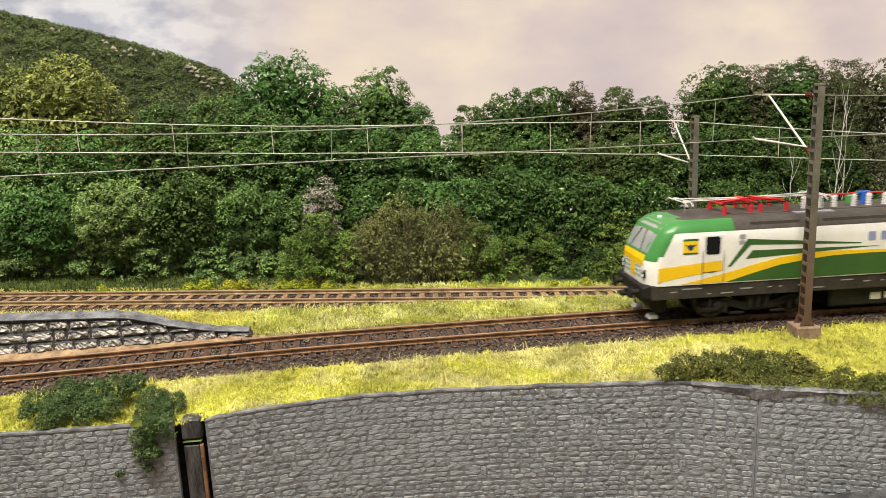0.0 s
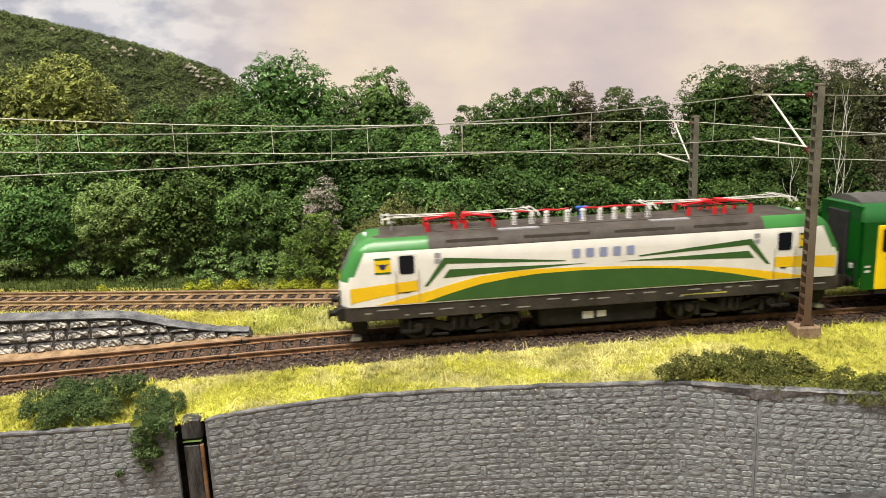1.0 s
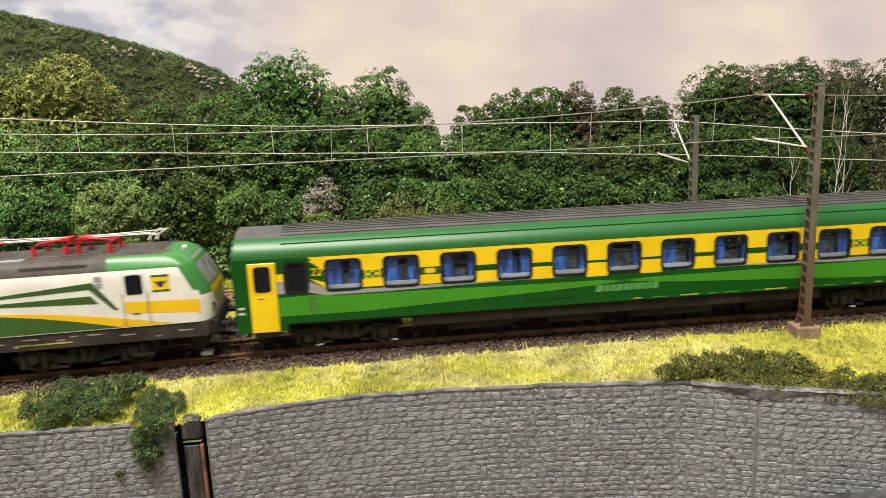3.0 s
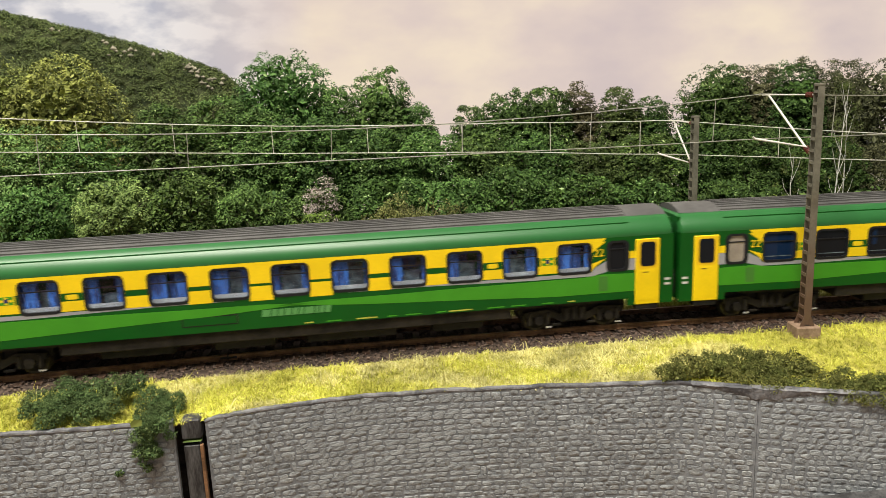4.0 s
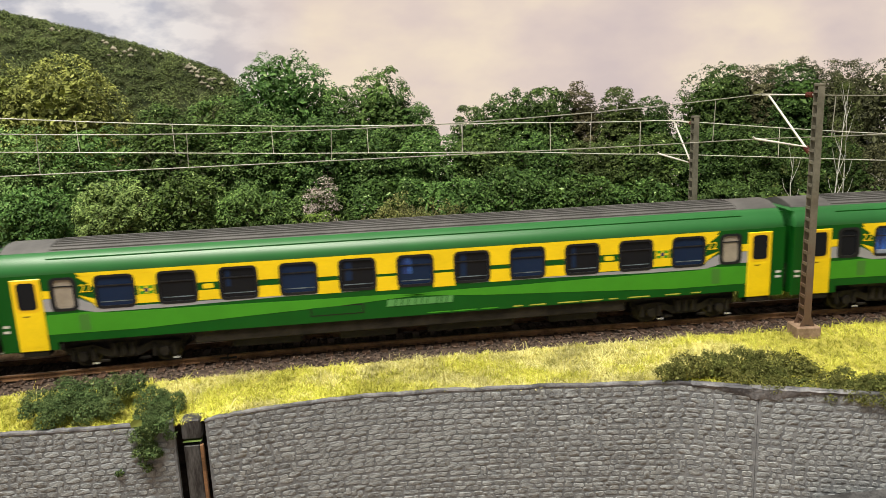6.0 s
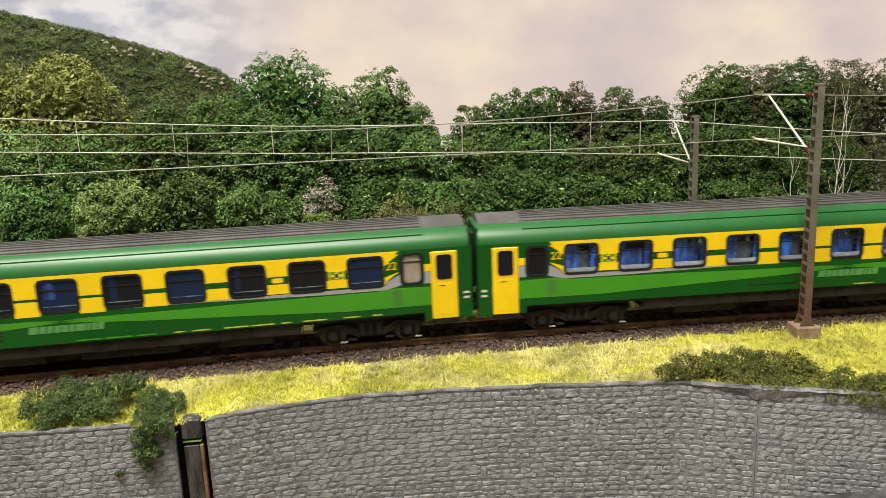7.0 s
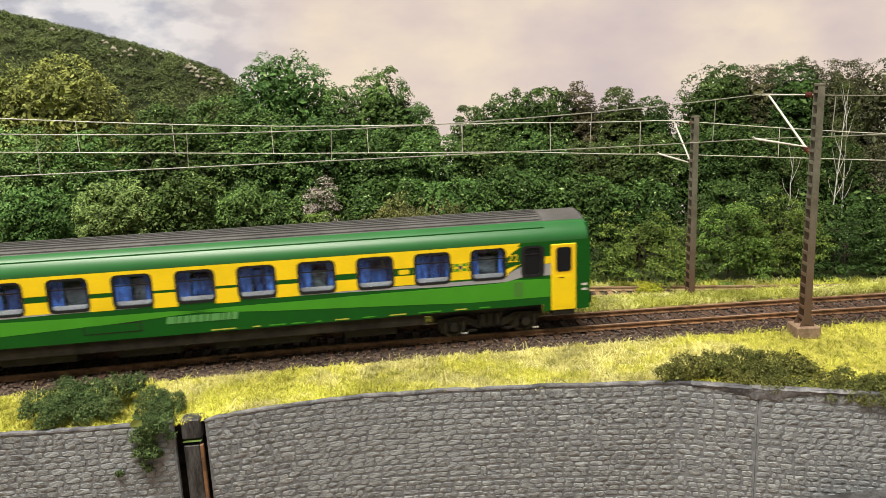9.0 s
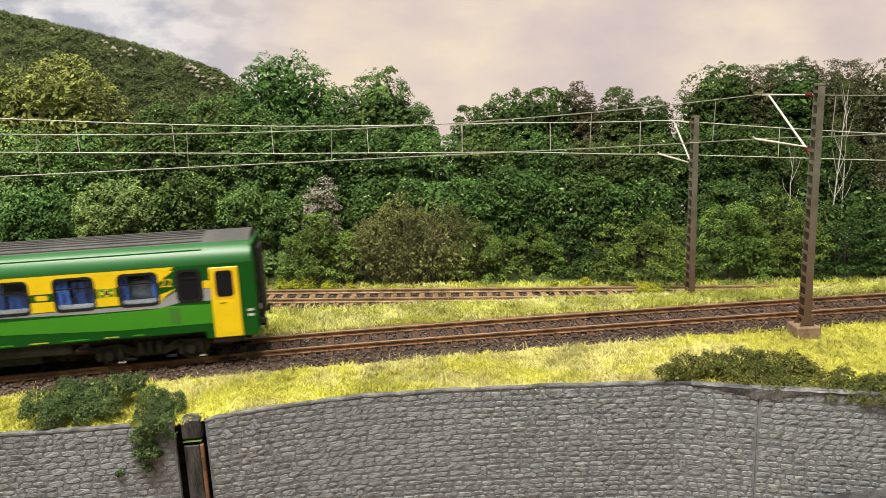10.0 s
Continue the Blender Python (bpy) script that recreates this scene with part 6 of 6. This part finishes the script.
foam("blue-green foam shrub spilling over the verge's edge", [(-114.1, -46, 0.5, 5.2), (-106.5, -50, -1.0, 5.2), (-105.1, -44, 1.5, 6.1), (-97.9, -42, 0.5, 6.2), (-97.9, -50, -2.5, 5.2), (-91.0, -40, 1.5, 5.5),
     (-85.3, -38, 1.5, 4.1), (-109.1, -53, -3.8, 3.7), (-91.6, -48, -3.0, 4.6), (-116.1, -50, -1.5, 3.1)], FOAM_G, 36000, 0.34, 51)
foam("dark green foam shrub hanging over the wall", [(-77.8, -46, -1.8, 5.3), (-71.6, -46, -4.0, 5.1), (-78.2, -52, -4.9, 4.6), (-72.4, -54, -6.5, 4.2), (-77.0, -58.2, -5.0, 4.0), (-73.0, -58.0, -6.0, 3.6), (-78.6, -58, -8.9, 3.8), (-75.5, -59, -14.6, 3.1),
     (-79.8, -59, -14.2, 2.4), (-77.6, -58.4, -20.3, 1.7), (-70.3, -57, -10.2, 2.1)], FOAM_G, 30000, 0.34, 52)
foam("tiny green foam crumb stuck on the wall", [(-87.3, -57.3, -22.0, 1.3)], FOAM_G, 300, 0.4, 53, "foam_crumb")
foam("olive foam shrub along the wall's top", [(97.0, -55, -3.2, 4.0), (104.5, -54, -1.6, 5.4), (113.8, -54, -2.2, 6.0), (125.3, -52, -2.4, 6.0), (134.1, -55, -2.8, 5.8), (142.9, -56, -3.2, 5.6), (147.0, -58, -5.6, 5.2),
     (118.1, -57, -4.8, 4.3), (133.6, -63, -5.8, 4.9), (139.9, -67, -7.8, 4.7), (122.0, -63.0, -5.4, 3.6), (130.0, -67.0, -5.8, 3.6), (145.0, -72.5, -7.6, 3.8), (128.3, -58, -4.2, 4.7)], FOAM_O, 42000, 0.34, 54)
foam("olive foam shrub at the bend of the wall", [(148.6, -68, -6.0, 4.9), (153.9, -73, -7.5, 4.5), (152.6, -75.5, -8.2, 3.1), (160.2, -75, -5.4, 5.4), (166.5, -77, -5.0, 5.4), (153.9, -67, -5.0, 4.5), (160.0, -80.0, -7.2, 3.8), (150.5, -74.5, -7.2, 3.6)], FOAM_O, 30000, 0.34, 55)
for k, (x, y, z, r) in enumerate([(-144.4, 96, 4.0, 2.2), (-99.5, 94, 2.4, 3.4), (-91.8, 95, 2.6, 3.9), (-79.0, 93, 1.6, 4.4), (-72.0, 95, 2.0, 3.0), (-51.0, 92, 1.0, 3.6), (-45.1, 92, 0.8, 3.6), (-37.7, 91, 0.4, 4.6),
                                  (-27.3, 90, -1.2, 4.0), (-15.4, 88, -2.2, 2.6), (111.8, 84, -6.0, 2.9), (134.1, 56, -3.4, 4.0), (138.5, 53, -4.4, 3.2), (94.0, 84, -6.0, 2.3)]):
    foam("yellow-green foam tuft beside the far track", [(x, y, z, r), (x + r * 0.6, y + 0.8, z - r * 0.5, r * 0.7), (x - r * 0.6, y, z - r * 0.5, r * 0.6)], GRASS_G2, 1400, 0.5, 60 + k, "foam_tuft", "tuft", "foam tufts by the far track")

# a cut leaf of green paper on the dark shrub, and bits of gravel on the verge
leaf = Shape().add([(-1.7, 0, -1.2), (1.5, -0.3, -0.8), (1.8, 0.2, 1.0), (-0.5, 0.3, 1.4), (-1.8, 0.1, 0.4)], [(0, 1, 2), (0, 2, 3), (0, 3, 4)])
paper = new("foam_scrap", leaf.mesh("foam_scrap", LEAF_Y))
paper.matrix_world = mm(-78.0, -62.6, -3.0, 12, 0, 5)
tagged(paper, "pale green scrap lying on the dark shrub", "scrap")

# ---- the stones of the front wall, laid last ----
lay_stones(panel_mid, spots_mid, 300, 41, -30.0, 30.0)
lay_stones(panel_left, spots_left, 120, 42, -110.0, -69.0)
lay_stones(panel_right, spots_right, 120, 43, 124.0, 160.0)
# ---- sky behind everything ----
def build_sky():
    m = bpy.data.materials.new("painted_cloudy_sky")
    m.use_nodes = True
    nt = m.node_tree
    nd, ln = nt.nodes, nt.links
    nd.remove(nd["Principled BSDF"])
    co = nd.new("ShaderNodeTexCoord")
    mp = nd.new("ShaderNodeMapping")
    mp.inputs["Scale"].default_value = (1, 1, 2.0)
    ln.new(co.outputs["Object"], mp.inputs[0])
    n1, n2 = nd.new("ShaderNodeTexNoise"), nd.new("ShaderNodeTexNoise")
    n1.inputs["Scale"].default_value, n1.inputs["Detail"].default_value = 6.5, 5
    n2.inputs["Scale"].default_value, n2.inputs["Detail"].default_value = 24, 7
    for n in (n1, n2):
        ln.new(mp.outputs[0], n.inputs["Vector"])
    r1 = nd.new("ShaderNodeValToRGB")
    e = r1.color_ramp.elements
    e[0].position, e[1].position = 0.36, 0.64
    e[0].color, e[1].color = (0.66, 0.55, 0.53, 1), (0.88, 0.74, 0.585, 1)
    k = e.new(0.5)
    k.color = (0.755, 0.625, 0.56, 1)
    ln.new(n1.outputs[0], r1.inputs[0])
    # cooler, whiter clouds towards the hill
    sx = nd.new("ShaderNodeSeparateXYZ")
    ln.new(co.outputs["Object"], sx.inputs[0])
    side = nd.new("ShaderNodeMapRange")
    side.inputs["From Min"].default_value, side.inputs["From Max"].default_value = -0.04, -0.17
    ln.new(sx.outputs[0], side.inputs[0])
    r2 = nd.new("ShaderNodeValToRGB")
    e = r2.color_ramp.elements
    e[0].position, e[1].position = 0.42, 0.60
    e[0].color, e[1].color = (0.50, 0.50, 0.56, 1), (0.84, 0.80, 0.78, 1)
    ln.new(n2.outputs[0], r2.inputs[0])
    mix = nd.new("ShaderNodeMix")
    mix.data_type = "RGBA"
    ln.new(side.outputs[0], mix.inputs["Factor"])
    ln.new(r1.outputs[0], mix.inputs["A"])
    ln.new(r2.outputs[0], mix.inputs["B"])
    em = nd.new("ShaderNodeEmission")
    em.inputs["Strength"].default_value = 1.0
    ln.new(mix.outputs["Result"], em.inputs[0])
    ln.new(em.outputs[0], nd["Material Output"].inputs[0])
    rings = []
    for x in range(-1400, 1401, 100):
        rings.append([(x, 330, -60), (x, 330, 520)])
    s = Shape().sweep(rings, closed=False)
    tagged(new("backdrop_sky", s.mesh("backdrop_sky", m)), "pale pinkish cloudy evening sky backdrop", "sky", kind="structure")


build_sky()
# ---- what moves ----
def motions():
    for ob, off, pivot in VEHICLES:
        rows = []
        for t, s in RUN:
            x = s + off
            ya, yb = track_y(x - pivot), track_y(x + pivot)
            rows.append((t, mm(x, (ya + yb) / 2, 0, 0, 0, math.degrees(math.atan2(yb - ya, 2 * pivot)))))
        walk(ob, rows)
    for ob, x, z, r in SPIN:
        rows = []
        for i in range(301):
            t = i / 30
            turn = -(run_at(t) - RUN[0][1]) / r
            rows.append((t, Matrix.Translation((x * MM, 0, z * MM)) @ Euler((0, -turn, 0)).to_matrix().to_4x4()))
        walk(ob, rows)


motions()
